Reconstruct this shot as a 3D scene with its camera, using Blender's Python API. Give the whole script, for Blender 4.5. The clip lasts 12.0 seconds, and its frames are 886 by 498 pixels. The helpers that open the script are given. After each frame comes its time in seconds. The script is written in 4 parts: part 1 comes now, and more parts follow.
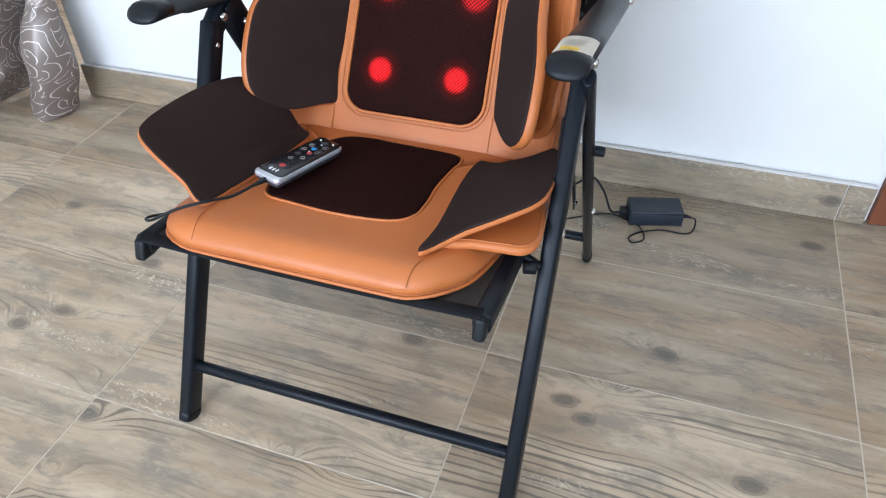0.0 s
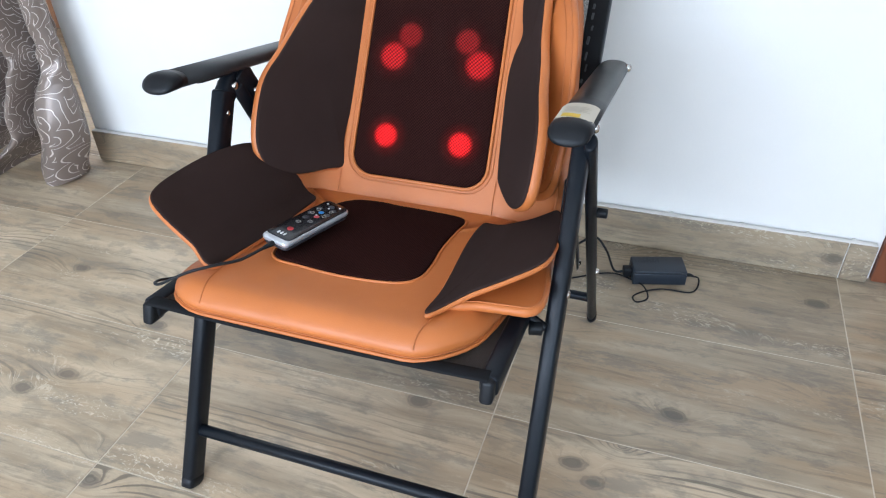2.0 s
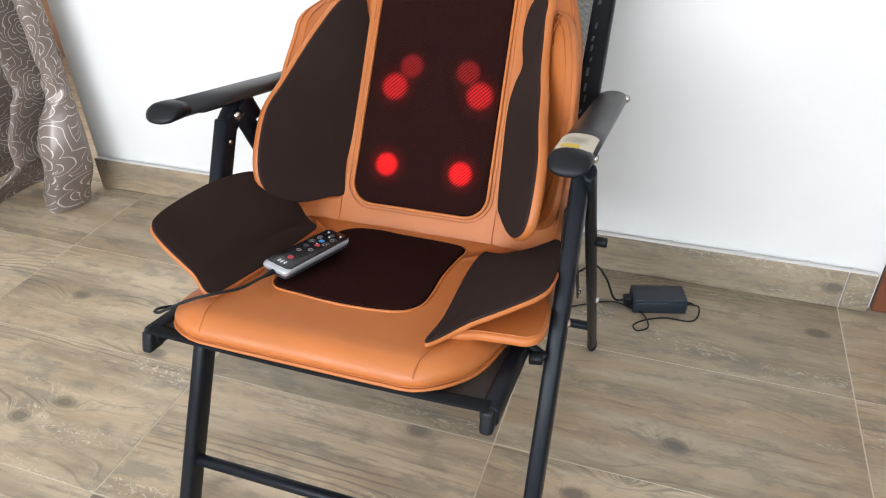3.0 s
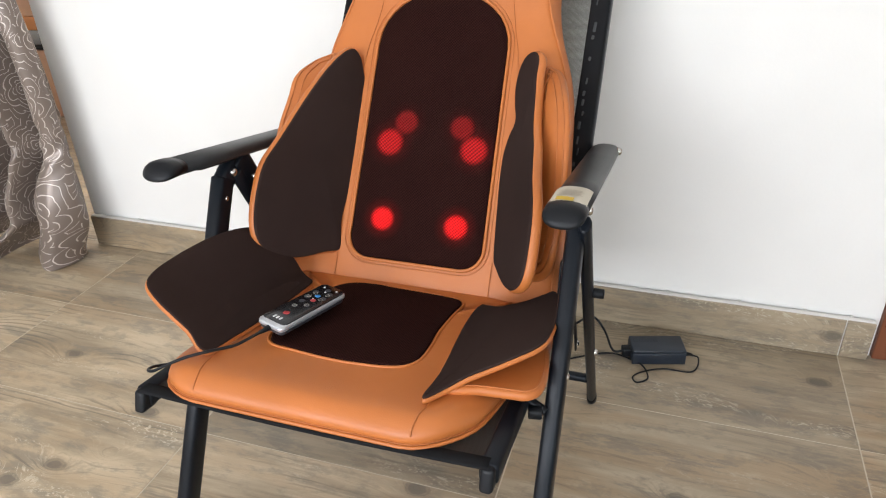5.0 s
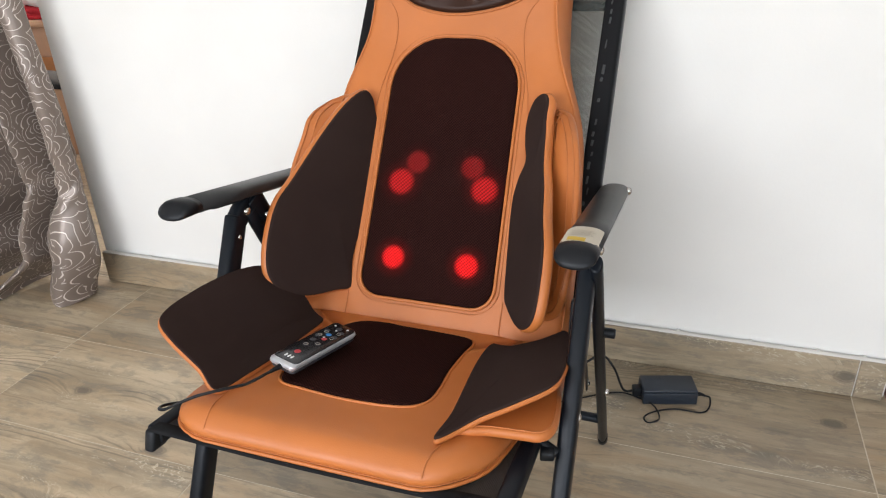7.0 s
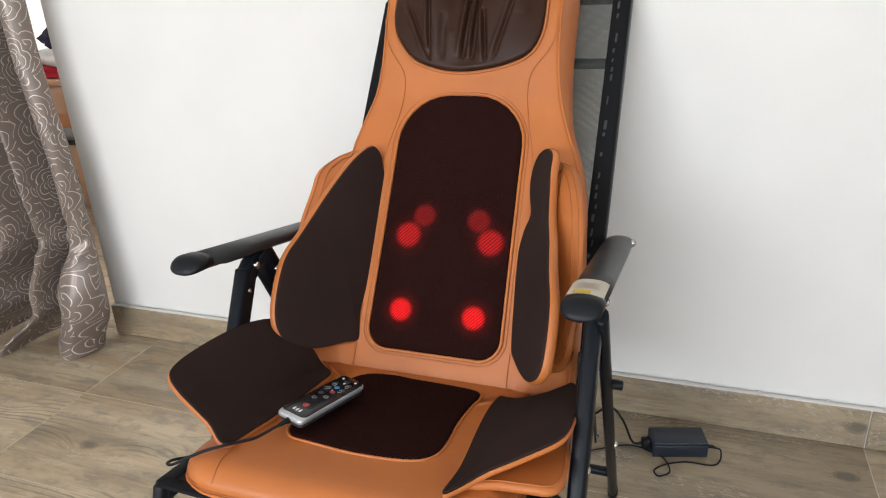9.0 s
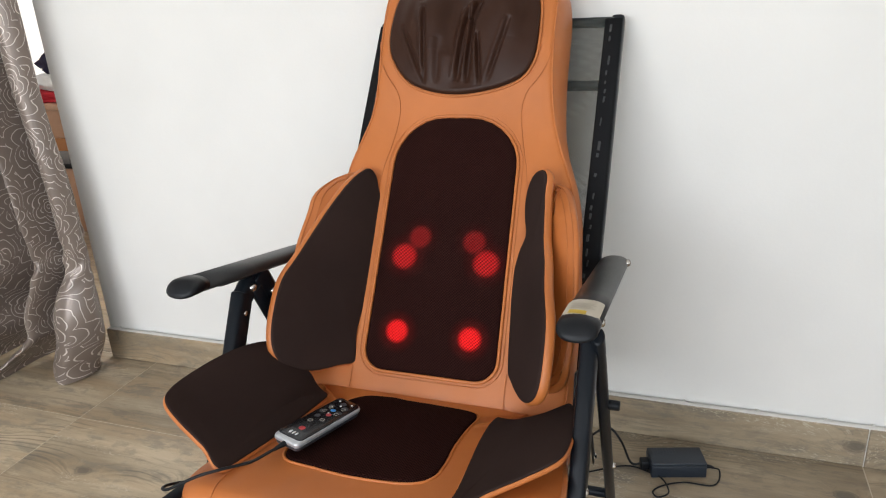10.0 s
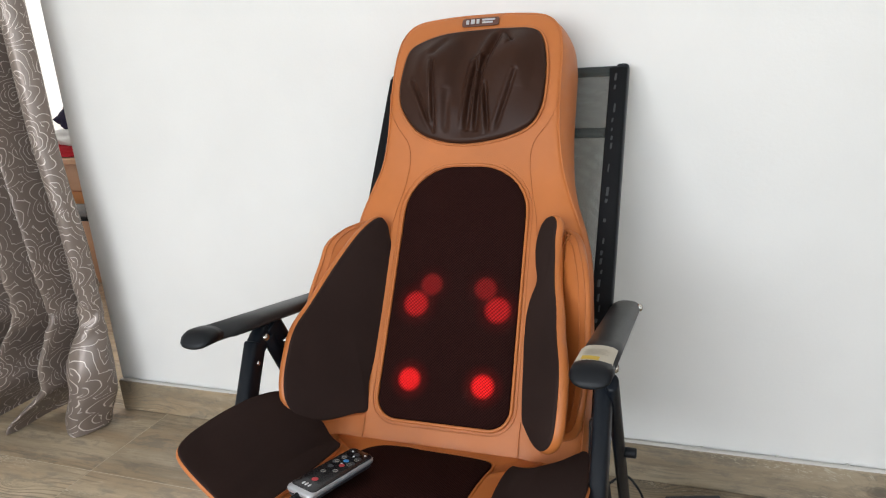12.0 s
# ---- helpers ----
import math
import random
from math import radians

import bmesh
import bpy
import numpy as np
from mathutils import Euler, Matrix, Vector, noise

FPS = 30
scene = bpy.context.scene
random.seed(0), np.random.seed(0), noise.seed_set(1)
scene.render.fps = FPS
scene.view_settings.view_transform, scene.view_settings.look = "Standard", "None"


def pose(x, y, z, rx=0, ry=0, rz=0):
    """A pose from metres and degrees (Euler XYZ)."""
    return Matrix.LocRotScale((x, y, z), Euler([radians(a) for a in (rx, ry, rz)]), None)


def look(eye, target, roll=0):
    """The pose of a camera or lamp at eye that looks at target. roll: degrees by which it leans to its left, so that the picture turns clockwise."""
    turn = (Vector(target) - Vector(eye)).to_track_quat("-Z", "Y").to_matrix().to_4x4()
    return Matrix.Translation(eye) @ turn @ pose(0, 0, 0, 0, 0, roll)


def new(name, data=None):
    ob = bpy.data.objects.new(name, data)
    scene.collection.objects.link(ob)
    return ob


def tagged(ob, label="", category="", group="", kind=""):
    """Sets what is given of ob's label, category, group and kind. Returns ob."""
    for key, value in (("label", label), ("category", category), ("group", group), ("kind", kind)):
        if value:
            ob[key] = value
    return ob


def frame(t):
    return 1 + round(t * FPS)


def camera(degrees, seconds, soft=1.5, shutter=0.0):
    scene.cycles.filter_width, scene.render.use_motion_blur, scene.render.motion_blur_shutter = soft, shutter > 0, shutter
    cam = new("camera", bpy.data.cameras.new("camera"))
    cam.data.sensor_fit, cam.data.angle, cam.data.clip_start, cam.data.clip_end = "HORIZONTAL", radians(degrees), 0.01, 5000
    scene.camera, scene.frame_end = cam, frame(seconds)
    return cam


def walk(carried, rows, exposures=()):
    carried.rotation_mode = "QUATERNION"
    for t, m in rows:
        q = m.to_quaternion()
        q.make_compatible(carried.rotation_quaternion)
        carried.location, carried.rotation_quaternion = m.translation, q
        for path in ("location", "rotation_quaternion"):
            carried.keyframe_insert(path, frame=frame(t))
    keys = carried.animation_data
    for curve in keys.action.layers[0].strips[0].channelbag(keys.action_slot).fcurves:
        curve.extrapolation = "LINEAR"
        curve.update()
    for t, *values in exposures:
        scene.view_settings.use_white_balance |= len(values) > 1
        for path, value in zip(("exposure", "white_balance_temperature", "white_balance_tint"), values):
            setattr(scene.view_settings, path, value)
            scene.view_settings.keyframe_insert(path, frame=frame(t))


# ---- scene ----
cam = camera(64.6, 12.0, soft=1.15)
PATH = [
    (0, (-0.006, 0.08, 0.948), (-0.533, 1.51, -0.347), -1.7),
    (0.5, (-0.008, 0.078, 0.952), (-0.546, 1.533, -0.311), -1.8),
    (1, (-0.009, 0.078, 0.954), (-0.552, 1.552, -0.283), -1.8),
    (1.5, (-0.008, 0.077, 0.956), (-0.563, 1.577, -0.245), -1.9),
    (2, (-0.009, 0.075, 0.957), (-0.572, 1.601, -0.207), -2.1),
    (2.5, (-0.009, 0.075, 0.958), (-0.581, 1.621, -0.175), -2.0),
    (3, (-0.009, 0.075, 0.96), (-0.585, 1.643, -0.141), -1.9),
    (3.5, (-0.01, 0.076, 0.96), (-0.59, 1.668, -0.102), -2.2),
    (5.5, (-0.01, 0.077, 0.962), (-0.6, 1.735, 0.011), -2.3),
    (6, (-0.012, 0.076, 0.964), (-0.613, 1.743, 0.036), -2.2),
    (6.5, (-0.014, 0.074, 0.966), (-0.623, 1.751, 0.062), -2.4),
    (7, (-0.015, 0.073, 0.967), (-0.631, 1.758, 0.085), -2.4),
    (7.5, (-0.015, 0.07, 0.97), (-0.639, 1.772, 0.125), -2.4),
    (9.5, (-0.012, 0.061, 0.978), (-0.655, 1.81, 0.252), -3.0),
    (10, (-0.011, 0.06, 0.979), (-0.651, 1.821, 0.281), -3.1),
    (10.5, (-0.013, 0.058, 0.98), (-0.672, 1.825, 0.315), -3.3),
    (11, (-0.012, 0.057, 0.981), (-0.683, 1.834, 0.355), -3.6),
    (11.5, (-0.012, 0.056, 0.982), (-0.682, 1.84, 0.377), -3.9),
    (12, (-0.01, 0.054, 0.983), (-0.685, 1.848, 0.411), -4.1),
]
walk(cam, [(t, look(eye, target, roll)) for t, eye, target, roll in PATH], [(0, 0.30, 5350, 9), (1.5, 0.30, 5250, 8), (2.5, 0.30, 5750, 8), (3.5, 0.25, 6150, 11), (6.5, 0.09, 6300, 11), (9.5, -0.13, 6300, 10), (12, -0.20, 6200, 9)])

# ---- light ----
world = bpy.data.worlds.new("world")
scene.world = world
world.use_nodes = True
wn = world.node_tree
sky = wn.nodes.new("ShaderNodeTexSky")
sky.sky_type, sky.sun_disc = "NISHITA", False
sky.sun_elevation, sky.sun_rotation = radians(48), radians(200)
wn.links.new(sky.outputs[0], wn.nodes["Background"].inputs["Color"])
wn.nodes["Background"].inputs["Strength"].default_value = 0.12


def area(name, m, sx, sy, watts, colour):
    data = bpy.data.lights.new(name, "AREA")
    data.shape, data.size, data.size_y, data.energy, data.color = "RECTANGLE", sx, sy, watts, colour
    ob = new(name, data)
    ob.matrix_world = m
    return ob


area("window_daylight", look((-1.22, -2.40, 1.44), (-0.8, 1.4, 0.75)), 2.6, 1.25, 104, (0.97, 0.985, 1.0))
# added fill at an unseen second window, softens the chair's east shade
area("side_daylight", look((1.30, -2.40, 1.44), (-0.2, 1.4, 0.8)), 1.3, 1.2, 34.0, (0.86, 0.94, 1.0))
area("far_room_daylight", look((-1.9, 4.3, 1.6), (-3.2, 2.7, 0.9)), 1.4, 1.4, 120, (1.0, 0.99, 0.97))


# ---- materials ----
def links(mat):
    return mat.node_tree.nodes, mat.node_tree.links


class Net:
    """Short hand for building a node material."""

    def __init__(self, name, rough=0.6, metal=0.0, base=(0.5, 0.5, 0.5)):
        self.mat = bpy.data.materials.new(name)
        self.mat.use_nodes = True
        self.n, self.l = links(self.mat)
        self.b = self.n["Principled BSDF"]
        self.set("Base Color", (*base, 1))
        self.set("Roughness", rough)
        self.set("Metallic", metal)
        self.tc = self.n.new("ShaderNodeTexCoord")

    def set(self, key, value):
        self.put(value, self.b.inputs[key])

    def put(self, value, socket):
        if isinstance(value, bpy.types.NodeSocket):
            self.l.new(value, socket)
        elif value is not None:
            socket.default_value = value

    def math(self, op, a, b=None, c=None, clamp=False):
        node = self.n.new("ShaderNodeMath")
        node.operation, node.use_clamp = op, clamp
        for i, v in enumerate((a, b, c)):
            self.put(v, node.inputs[i])
        return node.outputs[0]

    def vec(self, op, a, b=None):
        node = self.n.new("ShaderNodeVectorMath")
        node.operation = op
        self.put(a, node.inputs[0])
        self.put(b, node.inputs[1])
        return node.outputs[0]

    def xyz(self, v):
        node = self.n.new("ShaderNodeSeparateXYZ")
        self.put(v, node.inputs[0])
        return node.outputs

    def join(self, x, y, z):
        node = self.n.new("ShaderNodeCombineXYZ")
        for i, v in enumerate((x, y, z)):
            self.put(v, node.inputs[i])
        return node.outputs[0]

    def noise(self, v, scale, detail=4, rough=0.55, dist=0.0, colour=False):
        node = self.n.new("ShaderNodeTexNoise")
        self.put(v, node.inputs["Vector"])
        for k, x in (("Scale", scale), ("Detail", detail), ("Roughness", rough), ("Distortion", dist)):
            node.inputs[k].default_value = x
        return node.outputs["Color" if colour else "Fac"]

    def voronoi(self, v, scale, feature="F1", rnd=1.0, dims="2D"):
        node = self.n.new("ShaderNodeTexVoronoi")
        node.feature, node.voronoi_dimensions = feature, dims
        self.put(v, node.inputs["Vector"])
        node.inputs["Scale"].default_value = scale
        node.inputs["Randomness"].default_value = rnd
        return node

    def ramp(self, fac, *stops):
        node = self.n.new("ShaderNodeValToRGB")
        self.put(fac, node.inputs[0])
        e = node.color_ramp.elements
        while len(e) < len(stops):
            e.new(0.5)
        for el, (p, c) in zip(e, stops):
            el.position = p
            el.color = (c, c, c, 1) if isinstance(c, (int, float)) else (*c, 1)
        return node.outputs[0]

    def mix(self, fac, a, b):
        node = self.n.new("ShaderNodeMix")
        node.data_type = "RGBA"
        self.put(fac, node.inputs[0])
        for s, v in ((node.inputs[6], a), (node.inputs[7], b)):
            self.put((*v, 1) if isinstance(v, tuple) else v, s)
        return node.outputs[2]

    def bump(self, height, strength, distance):
        node = self.n.new("ShaderNodeBump")
        node.inputs["Strength"].default_value = strength
        node.inputs["Distance"].default_value = distance
        self.put(height, node.inputs["Height"])
        self.set("Normal", node.outputs[0])

    def smooth(self, x, a, b):
        node = self.n.new("ShaderNodeMapRange")
        node.interpolation_type = "SMOOTHSTEP"
        self.put(x, node.inputs[0])
        node.inputs[1].default_value, node.inputs[2].default_value = a, b
        return node.outputs[0]

    @property
    def obj(self):
        return self.tc.outputs["Object"]


def wood_tile(name, per_object=True, rings=0.5, scratched=0.5, lit_tone=1.0, warm=0.5):
    """Wood-look porcelain: grain along x, knots that bend it, growth lines, pale saw marks and grey smears."""
    m = Net(name, 0.42)
    p = m.obj
    if per_object:
        info = m.n.new("ShaderNodeObjectInfo")
        p = m.vec("ADD", p, m.join(m.math("MULTIPLY", info.outputs["Random"], 37.0), m.math("MULTIPLY", info.outputs["Random"], 91.0), 0.0))
    x, y, z = m.xyz(p)
    y = m.math("ADD", y, z)

    def field(sx, sy, seed, detail=4, rough=0.6, dist=0.0, along=None):
        return m.noise(m.join(m.math("MULTIPLY", x, sx), m.math("MULTIPLY", y if along is None else along, sy), seed), 1.0, detail, rough, dist)

    def over(col, mask, amount, colour):
        return m.mix(m.math("MULTIPLY", mask, amount, clamp=True), col, colour)

    kv = m.voronoi(m.join(m.math("MULTIPLY", x, 3.1), m.math("MULTIPLY", y, 5.2), 0.0), 1.0)
    ripple = field(16.0, 34.0, 5.3, 3)
    d = m.math("ADD", kv.outputs["Distance"], m.math("MULTIPLY", m.math("SUBTRACT", ripple, 0.5), 0.09))
    near = m.math("POWER", 2.718, m.math("MULTIPLY", d, -8.0))
    g = m.math("ADD", m.math("MULTIPLY", near, 0.085), m.math("ADD", y, m.math("ADD", m.math("MULTIPLY", field(2.2, 7.0, 0.3), 0.030), m.math("MULTIPLY", ripple, 0.004))))
    fine = field(9.0, 210.0, 0.0, 6, 0.75, along=g)
    streak = field(3.0, 62.0, 4.0, 5, 0.65, along=g)
    broad = field(2.2, 15.0, 9.0, 4, 0.6)
    smear = field(6.5, 18.0, 14.0, 6, 0.7)
    patch = field(12.0, 22.0, 33.0, 5, 0.7)
    col = m.mix(m.ramp(broad, (0.36, 0.0), (0.64, 1.0)), (0.300, 0.245, 0.182), (0.520, 0.438, 0.335))
    col = over(col, m.smooth(field(1.8, 11.0, 71.0, 3), 0.46, 0.60), 0.50 * warm + 0.12, (0.400, 0.292, 0.190))
    col = over(col, m.smooth(smear, 0.51, 0.63), 0.62, (0.205, 0.188, 0.166))
    col = over(col, m.smooth(smear, 0.44, 0.33), 0.45, (0.585, 0.505, 0.395))
    col = over(col, m.smooth(patch, 0.52, 0.64), 0.45, (0.225, 0.200, 0.168))
    col = over(col, m.smooth(streak, 0.54, 0.66), 0.42, (0.150, 0.130, 0.108))
    col = over(col, m.smooth(fine, 0.54, 0.70), 0.30, (0.150, 0.128, 0.104))
    col = over(col, m.smooth(fine, 0.46, 0.30), 0.28, (0.660, 0.590, 0.480))
    # growth lines in bundles
    wave = m.math("SINE", m.math("ADD", m.math("MULTIPLY", g, 430.0), m.math("MULTIPLY", streak, 5.0)))
    bundle = m.smooth(field(1.3, 7.5, 21.0, 2), 0.60 - 0.14 * rings, 0.70 - 0.14 * rings)
    col = over(col, m.math("MULTIPLY", m.smooth(wave, 0.35, 0.95), bundle), 0.35 + 0.45 * rings, (0.125, 0.108, 0.090))
    # pale saw marks across the grain
    mark = m.noise(m.join(m.math("ADD", m.math("MULTIPLY", x, 60.0), m.math("MULTIPLY", y, 45.0)), m.math("MULTIPLY", g, 120.0), 61.0), 1.0, 4, 0.65, 1.6)
    worn = m.smooth(field(2.2, 9.0, 47.0, 3), 0.62 - 0.16 * scratched, 0.72 - 0.16 * scratched)
    col = over(col, worn, 0.30 * scratched, (0.230, 0.212, 0.186))
    col = over(col, m.math("MULTIPLY", m.smooth(mark, 0.54, 0.62), worn), 0.70, (0.640, 0.590, 0.505))
    # knots
    pick = m.math("GREATER_THAN", m.xyz(kv.outputs["Color"])[0], 0.75)
    col = over(col, m.math("MULTIPLY", m.smooth(d, 0.110, 0.040), pick), 0.45, (0.190, 0.160, 0.130))
    col = over(col, m.math("MULTIPLY", m.smooth(d, 0.066, 0.040), pick), 0.66, (0.112, 0.100, 0.090))
    rim = m.smooth(m.math("ABSOLUTE", m.math("SUBTRACT", d, 0.066)), 0.012, 0.003)
    col = over(col, m.math("MULTIPLY", rim, pick), 0.35, (0.100, 0.088, 0.076))
    node = m.n.new("ShaderNodeVectorMath")
    node.operation = "SCALE"
    m.put(col, node.inputs[0])
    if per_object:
        m.put(m.math("ADD", lit_tone - 0.06, m.math("MULTIPLY", m.math("FRACT", m.math("MULTIPLY", info.outputs["Random"], 17.31)), 0.12)), node.inputs["Scale"])
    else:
        m.put(lit_tone, node.inputs["Scale"])
    m.set("Base Color", m.vec("MULTIPLY", node.outputs[0], (1.045, 1.00, 0.900)))
    m.set("Roughness", m.ramp(streak, (0.3, 0.32), (0.7, 0.48)))
    m.bump(m.math("ADD", fine, streak), 0.12, 0.002)
    return m.mat


def paint(name, base, rough=0.75, spots=0.03, bump=0.15):
    m = Net(name, rough)
    big = m.noise(m.obj, 1.7, 4)
    small = m.noise(m.obj, 160.0, 3)
    dark = tuple(c * (1 - spots * 3) for c in base)
    m.set("Base Color", m.mix(m.ramp(big, (0.3, 0.0), (0.7, 1.0)), dark, base))
    m.bump(m.math("ADD", small, m.noise(m.obj, 9.0, 3)), bump, 0.002)
    return m.mat


def leather(name, base, rough=0.46, gloss=0.5):
    m = Net(name, rough)
    m.set("Specular IOR Level", gloss)
    v = m.voronoi(m.obj, 620.0, dims="3D")
    big = m.noise(m.obj, 7.0, 4)
    m.set("Base Color", m.mix(m.ramp(big, (0.3, 0.0), (0.7, 1.0)), tuple(c * 0.90 for c in base), tuple(min(1, c * 1.05) for c in base)))
    m.set("Roughness", m.ramp(m.noise(m.obj, 22.0, 4), (0.3, rough - 0.05), (0.7, rough + 0.08)))
    m.bump(m.math("ADD", v.outputs["Distance"], m.math("MULTIPLY", m.noise(m.obj, 34.0, 4), 2.2)), 0.085, 0.0012)
    return m.mat


def cloth(name, base, scale=900.0, rough=0.92):
    m = Net(name, rough)
    x, y, z = m.xyz(m.obj)
    weave = m.noise(m.obj, scale, 2)
    big = m.noise(m.obj, 6.0, 4)
    m.set("Base Color", m.mix(m.ramp(big, (0.3, 0.0), (0.72, 1.0)), tuple(c * 0.86 for c in base), tuple(c * 1.1 for c in base)))
    m.set("Sheen Weight", 0.006)
    m.set("Specular IOR Level", 0.03)
    m.set("Sheen Roughness", 0.5)
    m.bump(weave, 0.25, 0.0008)
    return m.mat


def air_mesh(name, base, dark, cell=250.0):
    """Knitted spacer mesh with small dark holes."""
    m = Net(name, 0.85)
    m.set("Specular IOR Level", 0.03)
    uv = m.tc.outputs["UV"]
    x, y, z = m.xyz(uv)
    v = m.voronoi(m.join(m.math("ADD", x, y), m.math("MULTIPLY", m.math("SUBTRACT", x, y), 0.8), 0.0), cell, "F1", 0.0)
    hole = m.smooth(v.outputs["Distance"], 0.50, 0.30)
    big = m.noise(m.obj, 5.0, 3)
    col = m.mix(m.ramp(big, (0.3, 0.0), (0.7, 1.0)), tuple(c * 0.85 for c in base), base)
    m.set("Base Color", m.mix(hole, col, dark))
    m.bump(m.math("SUBTRACT", 1.0, hole), 0.5, 0.0012)
    return m.mat


def metal_paint(name, base, rough=0.36):
    m = Net(name, rough, 0.1)
    m.set("Specular IOR Level", 0.24)
    m.set("Base Color", m.mix(m.ramp(m.noise(m.obj, 13.0, 4), (0.3, 0.0), (0.7, 1.0)), tuple(c * 0.85 for c in base), tuple(c * 1.15 for c in base)))
    m.set("Roughness", m.ramp(m.noise(m.obj, 7.0, 3), (0.3, rough - 0.03), (0.7, rough + 0.05)))
    m.bump(m.noise(m.obj, 900.0, 2), 0.12, 0.0006)
    return m.mat


def plain(name, base, rough=0.5, metal=0.0):
    m = Net(name, rough, metal)
    m.set("Base Color", m.mix(m.noise(m.obj, 40.0, 4), tuple(c * 0.88 for c in base), tuple(min(1, c * 1.1) for c in base)))
    return m.mat


def sling(name, base, see=0.42, cell=520.0):
    """Open woven textile: threads with gaps between."""
    m = Net(name, 0.6, 0.0, base)
    uv = m.tc.outputs["UV"]
    x, y, z = m.xyz(uv)
    a = m.math("SINE", m.math("MULTIPLY", x, cell * 6.283))
    b = m.math("SINE", m.math("MULTIPLY", y, cell * 6.283))
    gap = m.smooth(m.math("MAXIMUM", a, b), 0.35, -0.1)
    t = m.n.new("ShaderNodeBsdfTransparent")
    mixn = m.n.new("ShaderNodeMixShader")
    m.put(m.math("ADD", m.math("MULTIPLY", gap, see), see * 0.55), mixn.inputs[0])
    m.l.new(m.b.outputs[0], mixn.inputs[1])
    m.l.new(t.outputs[0], mixn.inputs[2])
    m.l.new(mixn.outputs[0], m.n["Material Output"].inputs["Surface"])
    m.bump(m.math("ADD", a, b), 0.3, 0.0006)
    return m.mat


def glow(name, colour, power):
    """Red lamp of a roller head under the mesh: bright in the middle, dotted by the mesh, with a faint halo painted in.
    """
    m = Net(name)
    uv = m.tc.outputs["UV"]
    x, y, z = m.xyz(uv)
    r = m.math("SQRT", m.math("ADD", m.math("MULTIPLY", x, x), m.math("MULTIPLY", y, y)))
    v = m.voronoi(m.join(m.math("ADD", x, y), m.math("MULTIPLY", m.math("SUBTRACT", x, y), 0.8), 0.0), 8.6, "F1", 0.0)
    dots = m.math("ADD", 0.10, m.math("MULTIPLY", m.smooth(v.outputs["Distance"], 0.58, 0.25), 1.2))
    fade = m.math("ADD", m.smooth(r, 0.57, 0.30), m.math("MULTIPLY", m.smooth(r, 1.0, 0.2), 0.09))
    light = m.n.new("ShaderNodeEmission")
    light.inputs["Color"].default_value = (*colour, 1)
    m.put(m.math("MULTIPLY", m.math("MULTIPLY", dots, fade), power), light.inputs["Strength"])
    clear = m.n.new("ShaderNodeBsdfTransparent")
    both = m.n.new("ShaderNodeAddShader")
    m.l.new(clear.outputs[0], both.inputs[0])
    m.l.new(light.outputs[0], both.inputs[1])
    m.l.new(both.outputs[0], m.n["Material Output"].inputs["Surface"])
    m.n.remove(m.b)
    return m.mat


def rose_satin(name):
    """Taupe satin with pale outlined roses, about 10 cm across."""
    m = Net(name, 0.42, 0.3)
    uv = m.tc.outputs["UV"]
    wob = m.noise(uv, 13.0, 2, 0.5, 0.0, True)
    p = m.vec("ADD", uv, m.vec("MULTIPLY", m.vec("SUBTRACT", wob, (0.5, 0.5, 0.5)), (0.040, 0.040, 0.0)))
    k = 6.6
    v = m.voronoi(p, k, "F1", 0.42)
    d = v.outputs["Distance"]
    loc = m.vec("MULTIPLY", m.vec("SUBTRACT", p, v.outputs["Position"]), (k, k, 0.0))
    lx, ly, lz = m.xyz(loc)
    ang = m.math("ARCTAN2", ly, lx)
    # a spiral heart, petals round it, wide leaves outside
    heart = m.math("FRACT", m.math("SUBTRACT", m.math("MULTIPLY", d, 15.0), m.math("MULTIPLY", ang, 0.1592)))
    scallop = m.math("ABSOLUTE", m.math("SINE", m.math("ADD", m.math("MULTIPLY", ang, 2.5), m.math("MULTIPLY", d, 9.0))))
    petals = m.math("FRACT", m.math("SUBTRACT", m.math("MULTIPLY", d, 13.0), m.math("MULTIPLY", scallop, 0.75)))
    wide = m.math("ABSOLUTE", m.math("SINE", m.math("ADD", m.math("MULTIPLY", ang, 3.5), m.math("MULTIPLY", d, 5.0))))
    leaves = m.math("FRACT", m.math("SUBTRACT", m.math("MULTIPLY", d, 8.5), m.math("MULTIPLY", wide, 1.15)))

    def stroke(x, half):
        return m.smooth(m.math("ABSOLUTE", m.math("SUBTRACT", x, 0.5)), half, half * 0.45)

    line = m.math("MULTIPLY", stroke(heart, 0.12), m.smooth(d, 0.155, 0.145))
    line = m.math("MAXIMUM", line, m.math("MULTIPLY", m.math("MULTIPLY", stroke(petals, 0.105), m.smooth(d, 0.145, 0.155)), m.smooth(d, 0.37, 0.36)))
    motif = m.math("MAXIMUM", line, m.math("MULTIPLY", stroke(leaves, 0.068), m.smooth(d, 0.36, 0.37)))
    shade = m.noise(uv, 3.0, 3)
    base = m.mix(shade, (0.165, 0.130, 0.109), (0.245, 0.197, 0.167))
    m.set("Base Color", m.mix(m.math("MULTIPLY", motif, 0.85), base, (0.70, 0.63, 0.57)))
    m.set("Roughness", m.math("ADD", 0.34, m.math("MULTIPLY", motif, 0.15)))
    m.bump(m.math("ADD", motif, m.math("MULTIPLY", m.noise(uv, 700.0, 2), 0.4)), 0.15, 0.001)
    return m.mat


